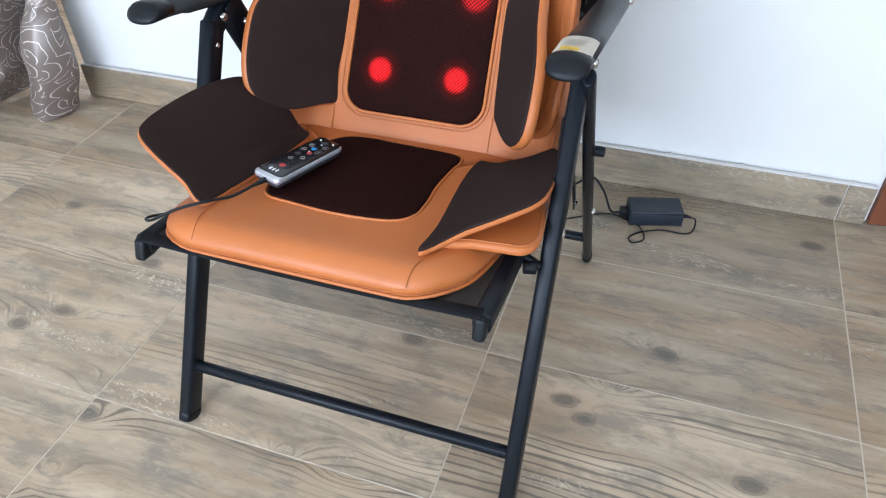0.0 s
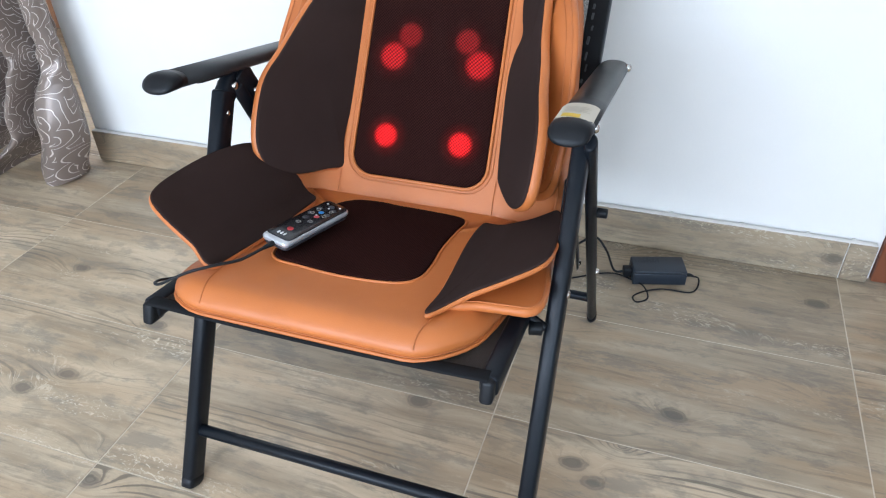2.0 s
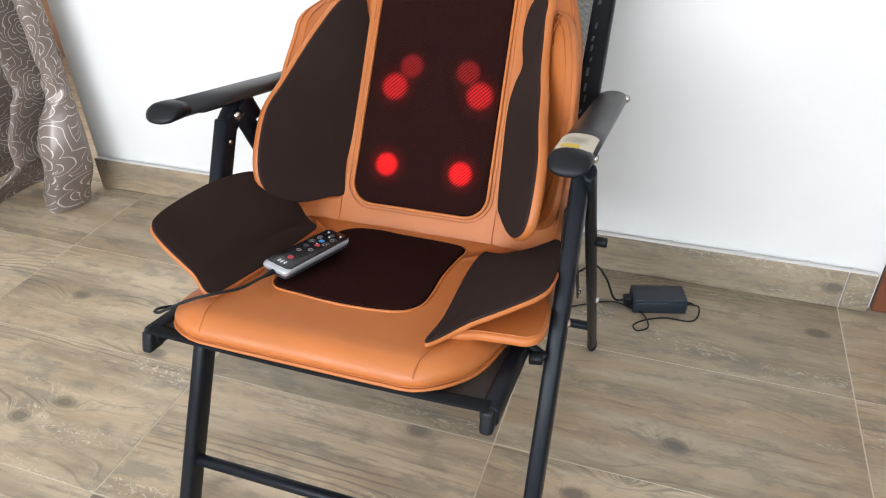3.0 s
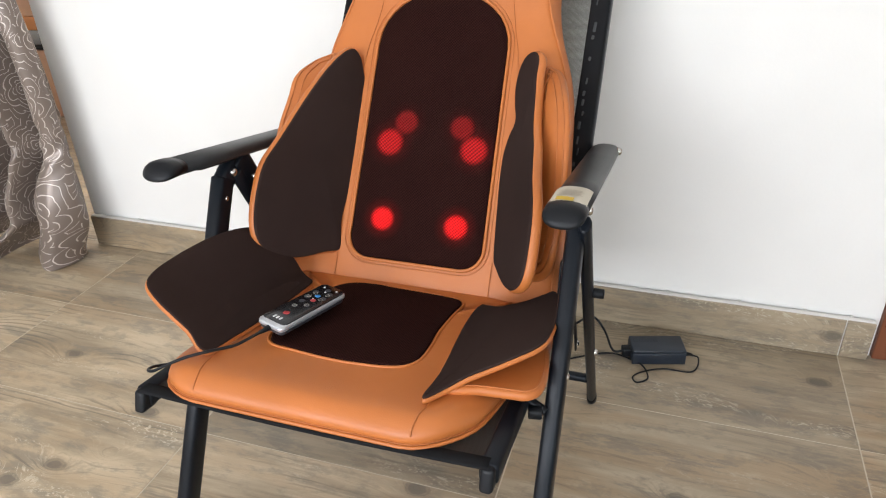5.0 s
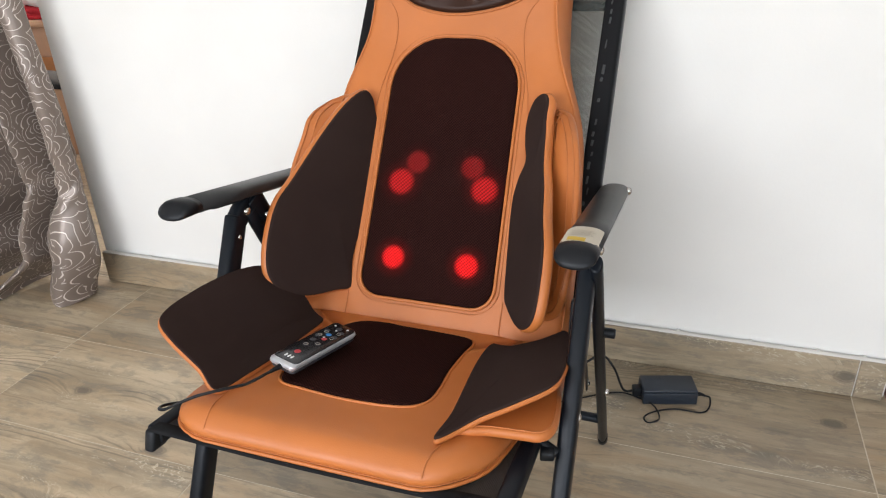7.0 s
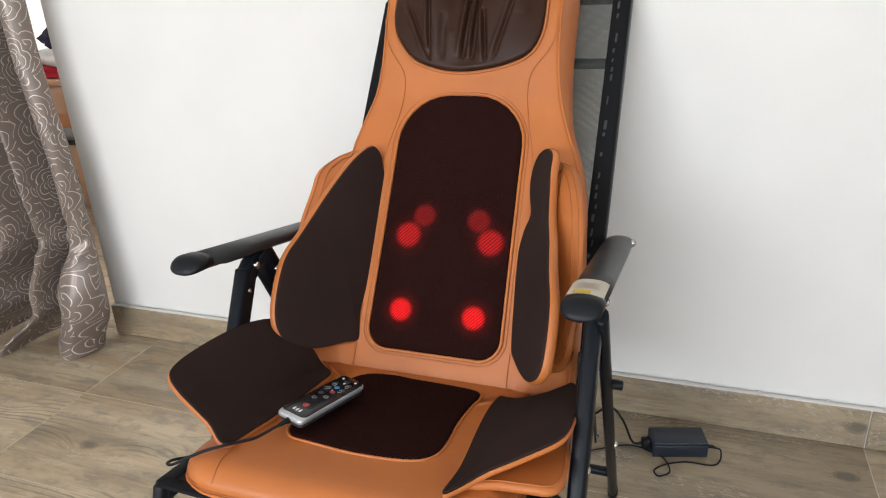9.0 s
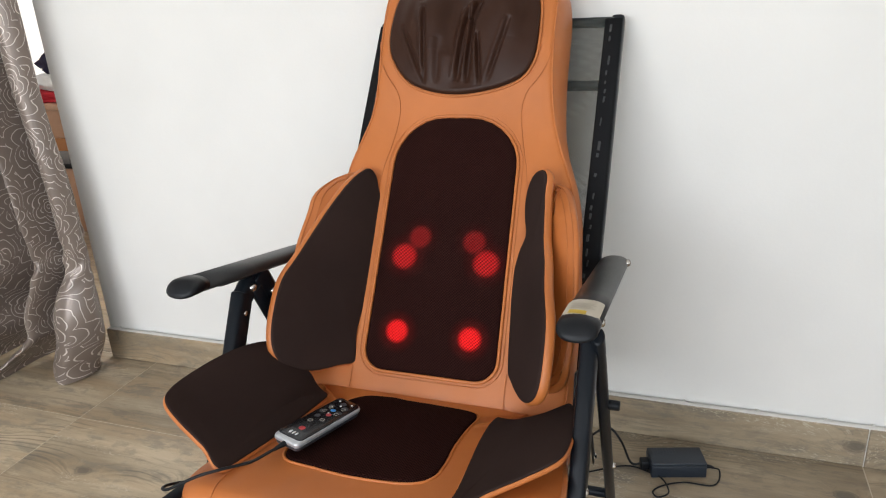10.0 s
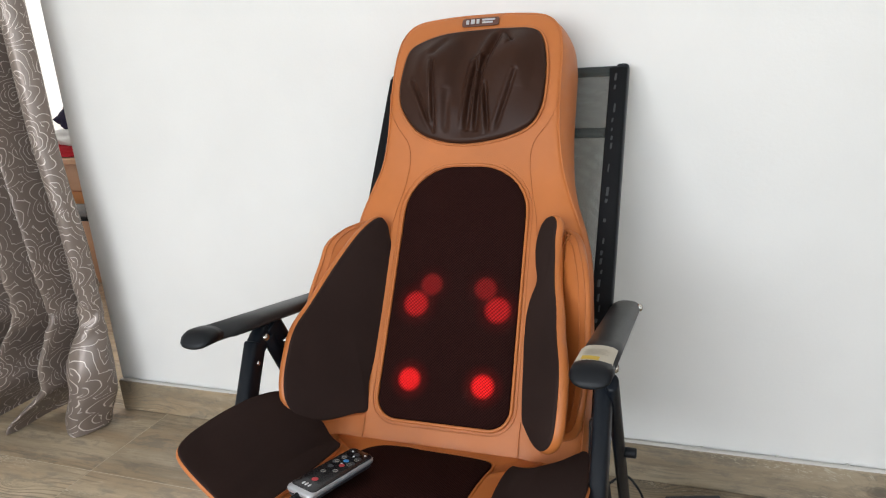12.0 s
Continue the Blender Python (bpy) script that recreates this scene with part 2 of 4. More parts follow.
M = dict(
    # print depth plus painted light: tones fall off from west to east
    tile=wood_tile("wood_look_tile", lit_tone=1.08),
    tile_smooth=wood_tile("smooth_wood_look_tile", rings=0.15, scratched=0.1, lit_tone=0.84, warm=1.0),
    tile_ringed=wood_tile("ringed_wood_look_tile", rings=1.0, scratched=0.25, lit_tone=1.0),
    tile_sawn=wood_tile("sawn_wood_look_tile", rings=0.2, scratched=0.62, lit_tone=0.72, warm=0.3),
    tile_far=wood_tile("wood_look_floor", False),
    grout=paint("pale_grout", (0.60, 0.52, 0.40), 0.9, 0.06),
    caulk=paint("white_caulk", (0.66, 0.64, 0.60), 0.8, 0.05),
    gap=plain("dark_joint_shade", (0.06, 0.06, 0.065), 0.9),
    wall=paint("white_wall_paint", (0.80, 0.785, 0.755)),
    ceiling=paint("white_ceiling_paint", (0.82, 0.81, 0.79)),
    door=leather("red_brown_varnish", (0.19, 0.065, 0.03), 0.3),
    orange=leather("tan_orange_leatherette", (0.488, 0.149, 0.033)),
    brown=cloth("dark_brown_suede_cloth", (0.0330, 0.0205, 0.0176)),
    brown_leather=leather("dark_brown_leatherette", (0.036, 0.0150, 0.0090), 0.38, 0.15),
    mesh=air_mesh("dark_brown_air_mesh", (0.034, 0.0125, 0.0103), (0.0085, 0.0023, 0.0019), 235.0),
    frame=metal_paint("anthracite_powder_coat", (0.0060, 0.0080, 0.0115)),
    arm=metal_paint("dark_grey_arm_tube", (0.032, 0.033, 0.034), 0.36),
    brick=plain("blue_black_plastic", (0.014, 0.020, 0.030), 0.38),
    plastic=metal_paint("black_plastic", (0.0085, 0.0095, 0.0115), 0.42),
    sling=sling("black_open_weave", (0.060, 0.068, 0.060), 0.50),
    seat_sling=sling("black_seat_weave", (0.010, 0.0105, 0.011), 0.03),
    hem=cloth("black_hem_tape", (0.015, 0.015, 0.016)),
    steel=plain("steel_bolt", (0.62, 0.60, 0.57), 0.25, 1.0),
    silver=plain("silver_plastic", (0.55, 0.56, 0.58), 0.28, 0.55),
    face=plain("black_gloss_face", (0.012, 0.012, 0.014), 0.2),
    red=plain("red_button", (0.42, 0.035, 0.04), 0.4),
    blue=plain("blue_button", (0.04, 0.22, 0.55), 0.4),
    white=plain("white_print", (0.75, 0.75, 0.75), 0.5),
    grey=plain("grey_button", (0.035, 0.035, 0.04), 0.45),
    cord=plain("pale_cord", (0.42, 0.42, 0.41), 0.6),
    lace=plain("pale_lacing_thread", (0.045, 0.048, 0.048), 0.7),
    paper=paint("worn_paper_label", (0.72, 0.66, 0.54), 0.7, 0.1),
    yellow=paint("yellow_print", (0.72, 0.50, 0.06), 0.7, 0.06),
    print=plain("faded_print", (0.50, 0.45, 0.36), 0.7),
    logo=plain("brown_logo_plate", (0.11, 0.045, 0.03), 0.45),
    curtain=rose_satin("taupe_rose_satin"),
    glow_bright=glow("red_roller_lamp", (1.0, 0.012, 0.014), 1.10),
    glow_mid=glow("middle_red_roller_lamp", (1.0, 0.020, 0.024), 0.52),
    glow_dim=glow("dim_red_roller_lamp", (1.0, 0.030, 0.034), 0.22),
    pine=leather("orange_varnished_wood", (0.50, 0.20, 0.06), 0.35),
    redcloth=cloth("red_cloth", (0.45, 0.03, 0.04)),
    darkcloth=cloth("dark_violet_cloth", (0.035, 0.03, 0.06)),
    whitecloth=cloth("white_cloth", (0.75, 0.74, 0.74)),
    skytile=plain("pink_beige_wood", (0.55, 0.32, 0.20), 0.4),
)


# ---- helpers for shapes ----
def mesh_object(name, bm, material, smooth=True):
    bmesh.ops.recalc_face_normals(bm, faces=bm.faces)
    data = bpy.data.meshes.new(name)
    bm.to_mesh(data)
    bm.free()
    data.materials.append(material)
    if smooth:
        data.shade_smooth()
    return new(name, data)


def part(name, bm, material, parent, label="", smooth=True):
    ob = mesh_object(name, bm, material, smooth)
    ob.parent = parent
    if label:
        tagged(ob, label)
    return ob


def thing(name, label, category, at=(0, 0, 0), group="", kind=""):
    ob = new(name)
    ob.location = at
    ob.empty_display_size = 0.05
    return tagged(ob, label, category, group, kind)


def shift(bm, at):
    """Moves a mesh drawn in world places into the space of a thing that stands at a place."""
    bmesh.ops.translate(bm, verts=bm.verts, vec=-Vector(at))
    return bm


def box(x0, y0, z0, x1, y1, z1, bevel=0.0, seg=2):
    bm = bmesh.new()
    bmesh.ops.create_cube(bm, size=1)
    bmesh.ops.scale(bm, vec=(x1 - x0, y1 - y0, z1 - z0), verts=bm.verts)
    bmesh.ops.translate(bm, vec=((x0 + x1) / 2, (y0 + y1) / 2, (z0 + z1) / 2), verts=bm.verts)
    if bevel:
        bmesh.ops.bevel(bm, geom=bm.edges[:], offset=bevel, segments=seg, profile=0.5, affect="EDGES")
    return bm


def blend(a, b, x):
    t = min(1.0, max(0.0, (x - a) / (b - a)))
    return t * t * (3 - 2 * t)


def spline(points, n=8, closed=True):
    """Catmull-Rom through the points."""
    pts = [Vector(p) for p in points]
    k, out = len(pts), []
    for i in range(k if closed else k - 1):
        if closed:
            a, b, c, d = (pts[(i + j) % k] for j in (-1, 0, 1, 2))
        else:
            a, b, c, d = (pts[min(max(i + j, 0), k - 1)] for j in (-1, 0, 1, 2))
        for s in range(n):
            t = s / n
            out.append(0.5 * ((2 * b) + (c - a) * t + (2 * a - 5 * b + 4 * c - d) * t * t + (3 * b - a - 3 * c + d) * t ** 3))
    if not closed:
        out.append(pts[-1])
    return out


def squared(angle, power):
    c = math.cos(angle)
    return math.copysign(abs(c) ** power, c)


def sweep(points, rx, ry=None, side=None, sides=12, closed=False, caps=True, bm=None, taper=None, power=1.0):
    """A tube with an oval section (rx across, ry along the other way) along the points; a power under 1 squares it."""
    bm = bm or bmesh.new()
    ry = rx if ry is None else ry
    pts = [Vector(p) for p in points]
    rings, k = [], len(pts)
    for i, p in enumerate(pts):
        if closed:
            tan = pts[(i + 1) % k] - pts[i - 1]
        else:
            tan = pts[min(i + 1, k - 1)] - pts[max(i - 1, 0)]
        tan.normalize()
        ref = Vector(side) if side else (Vector((0, 0, 1)) if abs(tan.z) < 0.95 else Vector((1, 0, 0)))
        a = (ref - tan * ref.dot(tan)).normalized()
        b = tan.cross(a)
        f = taper(i / max(k - 1, 1)) if taper else 1.0
        rings.append([bm.verts.new(p + a * (rx * f * squared(2 * math.pi * j / sides, power)) + b * (ry * f * squared(2 * math.pi * j / sides - math.pi / 2, power))) for j in range(sides)])
    for i in range(k if closed else k - 1):
        r, q = rings[i], rings[(i + 1) % k]
        for j in range(sides):
            bm.faces.new((r[j], r[(j + 1) % sides], q[(j + 1) % sides], q[j]))
    if caps and not closed:
        bm.faces.new(rings[0][::-1])
        bm.faces.new(rings[-1])
    return bm


def bar(p, q, rx, ry=None, side=None, sides=14, round_end=0.0, power=1.0):
    """A straight tube whose ends are slightly rounded."""
    p, q = Vector(p), Vector(q)
    d = (q - p).normalized()
    e = max(round_end, 0.0015)
    pts = [p, p + d * e * 0.3, p + d * e, q - d * e, q - d * e * 0.3, q]
    f = (0.72, 0.92, 1, 1, 0.92, 0.72)
    n = len(pts) - 1
    return sweep(pts, rx, ry, side, sides, taper=lambda t: f[round(t * n)], power=power)


def inset(outline, d):
    """Moves an anticlockwise outline inwards by d."""
    k, out = len(outline), []
    for i in range(k):
        t = (outline[(i + 1) % k] - outline[i - 1]).normalized()
        out.append(outline[i] + Vector((-t.y, t.x)) * d)
    return out


def area2(o):
    return sum(o[i - 1].x * o[i].y - o[i].x * o[i - 1].y for i in range(len(o))) / 2


def pillow(outline, thick, r, bulge, place, rings=7, seg=5, uv=True, centre=None, ripple=None):
    """A padded panel: a smooth closed outline, rounded edges of radius r, a domed top. place(u, v, h) gives the place; thick may be a function of (u, v)."""
    o = [Vector((p[0], p[1])) for p in outline]
    if area2(o) < 0:
        o.reverse()
    T = thick if callable(thick) else (lambda u, v: thick)
    c = Vector(centre) if centre else sum(o, Vector((0, 0))) / len(o)
    bm = bmesh.new()
    layer = bm.loops.layers.uv.new("UVMap")
    flat = {}
    loops = []

    def add(p, h):
        vert = bm.verts.new(place(p.x, p.y, h))
        flat[vert] = (p.x, p.y)
        return vert

    for i in range(2 * seg + 1):
        a = math.pi * (i / (2 * seg) - 0.5)
        ring = inset(o, r * (1 - math.cos(a)))
        loops.append([add(p, T(p.x, p.y) * (0.5 + 0.5 * math.sin(a))) for p in ring])
    inner = inset(o, r)
    for i in range(1, rings):
        f = 1 - i / rings
        ring = [c + (p - c) * f for p in inner]
        loops.append([add(p, T(p.x, p.y) + bulge * (1 - f * f) + (ripple(p.x, p.y) * (1 - f ** 6) if ripple else 0)) for p in ring])
    k = len(o)
    for a, b in zip(loops, loops[1:]):
        for j in range(k):
            bm.faces.new((a[j], a[(j + 1) % k], b[(j + 1) % k], b[j]))
    top = add(c, T(c.x, c.y) + bulge + (ripple(c.x, c.y) if ripple else 0))
    bot = add(c, 0)
    for j in range(k):
        bm.faces.new((loops[-1][j], loops[-1][(j + 1) % k], top))
        bm.faces.new((loops[0][(j + 1) % k], loops[0][j], bot))
    for f in bm.faces:
        for l in f.loops:
            l[layer].uv = flat[l.vert]
    return bm


def piping(outline, h, r, place, sides=8):
    o = [Vector((p[0], p[1])) for p in outline]
    H = h if callable(h) else (lambda u, v: h)
    return sweep([place(p.x, p.y, H(p.x, p.y)) for p in o], r, sides=sides, closed=True)


def rounded(w0, w1, v0, v1, r0, r1, c=0.0, n=7):
    """A rounded panel outline, half width w0 at v0 and w1 at v1, corner radii r0 and r1."""
    pts = []
    for cx, cy, r, a0, w in ((1, v0, r0, -90, w0), (1, v1, r1, 0, w1), (-1, v1, r1, 90, w1), (-1, v0, r0, 180, w0)):
        mx, my = c + cx * (w - r), cy + (r if cy == v0 else -r)
        for i in range(n + 1):
            a = radians(a0 + 90 * i / n)
            pts.append(Vector((mx + r * math.cos(a), my + r * math.sin(a))))
        # points along the sides keep the rings even
        if (cx, cy) == (1, v0):
            for s in range(1, 10):
                f = s / 10
                pts.append(Vector((c + w0 + (w1 - w0) * f, v0 + r0 + (v1 - r1 - v0 - r0) * f)))
        if (cx, cy) == (-1, v1):
            for s in range(1, 10):
                f = 1 - s / 10
                pts.append(Vector((c - w0 - (w1 - w0) * f, v0 + r0 + (v1 - r1 - v0 - r0) * f)))
        if (cx, cy) == (1, v1):
            for s in range(1, 8):
                f = 1 - s / 8
                pts.append(Vector((c + (w1 - r1) * (2 * f - 1), v1)))
        if (cx, cy) == (-1, v0):
            for s in range(1, 8):
                f = s / 8
                pts.append(Vector((c + (w0 - r0) * (2 * f - 1), v0)))
    return pts


def bolt(p, d, r=0.006, h=0.005):
    """A domed bolt head at p, facing along d."""
    d = Vector(d).normalized()
    p = Vector(p)
    pts = [p - d * 0.002, p, p + d * h * 0.55, p + d * h * 0.9, p + d * h]
    f = (1, 1, 0.92, 0.6, 0.15)
    return sweep(pts, r, sides=12, taper=lambda t: f[round(t * 4)])


# ---- setting ----
FACE, SKIRT = 1.490, 1.468        # the wall's face and the skirting's face
X0, X1, Y0, TOP = -3.239, 2.188, -2.438, 2.6
WEST, EAST = -1.590, 0.442        # ends of the wall behind the chair


def structure(name, bm, material, label, category, smooth=False):
    return tagged(mesh_object(name, bm, material, smooth), label, category, kind="structure")


floor = structure("floor", box(X0 - 0.15, Y0 - 0.15, -0.12, X1 + 0.15, 4.6, -0.0007), M["grout"], "pale grout bed under grey-brown wood-look floor tiles", "floor")
structure("floor_far_room", box(X0 - 0.1, FACE + 0.002, -0.002, -1.2, 4.5, 0.0), M["tile_far"], "wood-look floor beyond the curtained opening", "floor")

structure("wall_north", box(WEST, FACE, 0, EAST, FACE + 0.14, TOP), M["wall"], "plain white painted wall behind the chair", "wall")
structure("wall_north_header", box(X0, FACE, 2.12, WEST, FACE + 0.14, TOP), M["wall"], "white wall above the curtained opening", "wall")
structure("wall_north_west", box(X0, FACE, 0, -2.62, FACE + 0.14, 2.12), M["wall"], "white wall beside the curtained opening", "wall")
structure("wall_north_east", box(EAST + 0.9, FACE, 0, X1, FACE + 0.14, TOP), M["wall"], "white wall beyond the wooden door", "wall")
structure("wall_north_door_header", box(EAST, FACE, 2.08, EAST + 0.9, FACE + 0.14, TOP), M["wall"], "white wall above the wooden door", "wall")
structure("wall_west", box(X0 - 0.14, Y0, 0, X0, 4.5, TOP), M["wall"], "white side wall", "wall")
structure("wall_east", box(X1, Y0, 0, X1 + 0.14, FACE, TOP), M["wall"], "white side wall", "wall")
structure("wall_south_low", box(X0, Y0 - 0.14, 0, X1, Y0, 0.80), M["wall"], "white wall under the window", "wall")
structure("wall_south_high", box(X0, Y0 - 0.14, 2.10, X1, Y0, TOP), M["wall"], "white wall above the window", "wall")
structure("wall_south_west", box(X0, Y0 - 0.14, 0.80, -2.56, Y0, 2.10), M["wall"], "white wall beside the window", "wall")
# unseen: the opening between these two walls is added for the fill lamp
structure("wall_south_middle", box(0.12, Y0 - 0.14, 0.80, 0.62, Y0, 2.10), M["wall"], "white wall between the window and the added fill opening", "wall")
structure("wall_south_east", box(1.98, Y0 - 0.14, 0.80, X1, Y0, 2.10), M["wall"], "white wall beside the window", "wall")
structure("ceiling", box(X0 - 0.1, Y0 - 0.1, TOP, X1 + 0.1, 4.6, TOP + 0.1), M["ceiling"], "white painted ceiling", "ceiling")
structure("wall_far_north", box(X0, 4.4, 0, -1.0, 4.54, TOP), M["wall"], "bright white wall of the far room", "wall")
structure("wall_far_east", box(-1.14, FACE + 0.14, 0, -1.0, 4.4, TOP), M["wall"], "white wall of the far room", "wall")


def put(name, bm, material, parent, label="", smooth=True):
    root = parent
    while root.parent:
        root = root.parent
    return part(name, shift(bm, root.location), material, parent, label, smooth)


# wooden door in its recess
door = thing("door_1", "closed red-brown varnished wooden door in its frame", "door", (EAST + 0.45, FACE + 0.05, 0), kind="structure")
put("door_leaf", box(EAST + 0.07, FACE + 0.05, 0.006, EAST + 0.83, FACE + 0.09, 2.02, 0.004), M["door"], door)
put("door_jamb", box(EAST + 0.002, FACE - 0.012, 0, EAST + 0.068, FACE + 0.138, 2.078, 0.004), M["door"], door)
put("door_jamb", box(EAST + 0.832, FACE - 0.012, 0, EAST + 0.898, FACE + 0.138, 2.078, 0.004), M["door"], door)
put("door_head", box(EAST + 0.07, FACE - 0.010, 2.022, EAST + 0.83, FACE + 0.136, 2.076, 0.003), M["door"], door)
put("door_handle", sweep(spline([(EAST + 0.13, FACE + 0.05, 1.02), (EAST + 0.13, FACE + 0.0, 1.02), (EAST + 0.16, FACE - 0.012, 1.02), (EAST + 0.25, FACE - 0.012, 1.02)], 6, False), 0.008), M["steel"], door, "steel lever handle")

# skirting
skirting = thing("baseboard", "grey-brown wood-look skirting tiles along the white wall", "baseboard", (-0.55, SKIRT, 0), kind="structure")
edges = [WEST + 0.004, -0.824, -0.221, 0.379, EAST - 0.008]
for n, (a, b) in enumerate(zip(edges, edges[1:])):
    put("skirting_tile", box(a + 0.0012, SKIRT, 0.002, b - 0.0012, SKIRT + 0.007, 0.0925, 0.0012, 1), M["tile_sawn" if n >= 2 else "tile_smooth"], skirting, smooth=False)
put("grout_bed", box(WEST + 0.004, SKIRT + 0.0035, 0.0, EAST - 0.010, FACE - 0.0055, 0.0945, 0.0015, 1), M["caulk"], skirting, "pale grout on top of the skirting", False)
# dark strip set into the open joint as its shade
put("shadow_gap", box(WEST + 0.005, FACE - 0.0060, 0.02, EAST - 0.012, FACE - 0.0005, 0.0840), M["gap"], skirting, "dark strip standing for the shade in the open joint against the wall", False)
for x in (-1.549, -1.426, -0.95, -0.42, 0.02, 0.169, 0.300, 0.388):
    bm = bmesh.new()
    bmesh.ops.create_icosphere(bm, subdivisions=2, radius=0.006)
    bmesh.ops.scale(bm, vec=(0.75, 0.7, 0.5), verts=bm.verts)
    bmesh.ops.translate(bm, vec=(x, FACE - 0.004, 0.0935), verts=bm.verts)
    put("caulk_blob", bm, M["caulk"], skirting)

# ---- folding chair ----
CX = -0.381
AX = Vector((1, 0, 0))
chair = thing("folding_chair", "black reclining folding garden chair with anthracite tube frame and open-weave sling", "chair", (CX, 0.9, 0))
LEGX, REARX, RAILX, UPX, ARMX = 0.267, 0.279, 0.226, 0.232, 0.267
TH = radians(35.85)
O = Vector((CX, 1.0761, 0.40))
V = Vector((0, math.sin(TH), math.cos(TH)))
N = Vector((0, -math.cos(TH), math.sin(TH)))


def onback(u, v, h):
    return O + AX * u + V * v + N * h


SA = radians(9.5)
S0 = Vector((CX, 0.602, 0.388))
P0 = Vector((CX, 0.580, 0.372))
SV = Vector((0, math.cos(SA), -math.sin(SA)))
SN = Vector((0, math.sin(SA), math.cos(SA)))


def onseat(u, s, h):
    return S0 + AX * u + SV * s + SN * h


for s in (-1, 1):
    x = CX + s * LEGX
    foot, top = Vector((x, 0.598, 0.004)), Vector((x, 0.893, 0.553))
    d = (top - foot).normalized()
    leg = put("front_leg", bar(foot, top, 0.0118, 0.0182, AX, 24, 0.003, 0.55), M["frame"], chair)
    put("foot_cap", bar(foot - d * 0.004, foot + d * 0.014, 0.0119, 0.01835, AX, 24, 0.0015, 0.55), M["plastic"], leg)
    # angled head of the leg with its bracket and rivets
    put("leg_head", bar(top - d * 0.012, top + Vector((0, 0.034, 0.014)), 0.0114, 0.0172, AX, 24, 0.004, 0.55), M["frame"], leg)
    for k in (0.032,):
        put("rivet", bolt(top - d * k + AX * 0.0095, AX, 0.0045, 0.004), M["steel"], leg)
    put("rivet", bolt(foot + d * 0.415 + AX * s * 0.0095, AX * s, 0.0065, 0.005), M["steel"], leg)
    xr = CX + (REARX if s > 0 else -0.258)
    rfoot, rtop = Vector((xr, 1.188, 0.004)), Vector((xr, 0.868 if s > 0 else 0.915, 0.556))
    e = (rtop - rfoot).normalized()
    rear = put("rear_leg", bar(rfoot, rtop, 0.0085, 0.0140, AX, 18, 0.004), M["frame"], chair)
    put("foot_cap", bar(rfoot - e * 0.004, rfoot + e * 0.02, 0.0095, 0.0150, AX, 18, 0.003), M["plastic"], rear)
    put("rivet", bolt(rfoot + e * 0.235 + AX * s * 0.0085, AX * s, 0.006, 0.005), M["steel"], rear)
    if s > 0:
        put("locking_peg", bar(rfoot + e * 0.455 + AX * s * 0.004, rfoot + e * 0.455 + AX * s * 0.024, 0.0075, sides=12, round_end=0.002), M["plastic"], rear)
    put("link_strap", bar((xr - s * 0.022, 1.055, 0.225), (xr - s * 0.022, 0.94, 0.42), 0.002, 0.010, AX, 10), M["frame"], rear)
    put("rivet", bolt((xr - s * 0.022, 1.05, 0.235), AX, 0.006, 0.005), M["steel"], rear)
    # bracket between arm and legs
    put("arm_bracket", bar((x - s * 0.004, 0.930, 0.578), (x - s * 0.004, 0.900, 0.545), 0.006, 0.016, AX, 12, 0.003), M["plastic"], chair)
    put("bracket_strut", bar((x - s * 0.014, 0.925, 0.575), (x - s * 0.014, 1.035, 0.365), 0.004, 0.019, AX, 12, 0.003), M["frame"], chair)
    put("bracket_bolt", bolt((x + s * 0.011, 0.905, 0.557), AX * s, 0.007, 0.006), M["steel"], chair)
    put("bracket_bolt", bolt((x - s * 0.011, 0.905, 0.557), AX * -s, 0.007, 0.006), M["steel"], chair)
    put("bracket_bolt", bolt((x - s * 0.019, 0.945, 0.535), AX * -s, 0.0055, 0.005), M["steel"], chair)
    # arm rest
    xa = CX + s * ARMX
    line = [Vector((xa, 0.775, 0.6130)).lerp(Vector((xa, 1.196, 0.5310)), k) for k in (0, 0.3, 0.6, 0.88, 0.95, 0.985, 1.0)]
    ends = (1, 1, 1, 1, 0.97, 0.85, 0.5)
    arm = put("arm_rest", sweep(line, 0.0110, 0.0235, (0, 0, 1), 26, taper=lambda t: ends[round(t * 6)], power=0.85), M["arm"], chair, "dark grey oval arm tube")
    nose = [(0.795, 0.6100, 1.02), (0.782, 0.6122, 1.035), (0.768, 0.6140, 1.02), (0.7620, 0.6142, 0.93), (0.7590, 0.6142, 0.66), (0.7578, 0.6142, 0.22)]
    f = [q[2] for q in nose]
    cap = sweep([(xa, q[0], q[1]) for q in nose], 0.0112, 0.0236, (0, 0, 1), 26, taper=lambda t: f[round(t * 5)], power=0.85)
    for v in cap.verts:      # the end is cut on the slant, its lower lip in front
        v.co.y += 0.80 * (v.co.z - 0.6142) * blend(0.795, 0.765, v.co.y)
    put("arm_cap", cap, M["plastic"], arm, "black plastic end cap, cut on the slant")
    put("arm_bolt", bolt((xa + s * 0.022, 1.165, 0.540), AX * s, 0.0065, 0.006), M["steel"], arm)
    put("arm_rail", bar((xa, 0.838, 0.5925), (xa, 0.945, 0.5715), 0.0075, 0.011, (0, 0, 1), 16, 0.008), M["plastic"], arm)
    # seat rail with its drooping end cap
    rail = put("seat_rail", bar(onseat(s * RAILX, 0.0, -0.010), onseat(s * RAILX, 0.50, -0.010), 0.0135, 0.0115, SN, 24, 0.003, 0.5), M["frame"], chair)
    cap = box(-0.0082, -0.009, -0.0275, 0.0082, 0.020, 0.0015, 0.0052, 3)
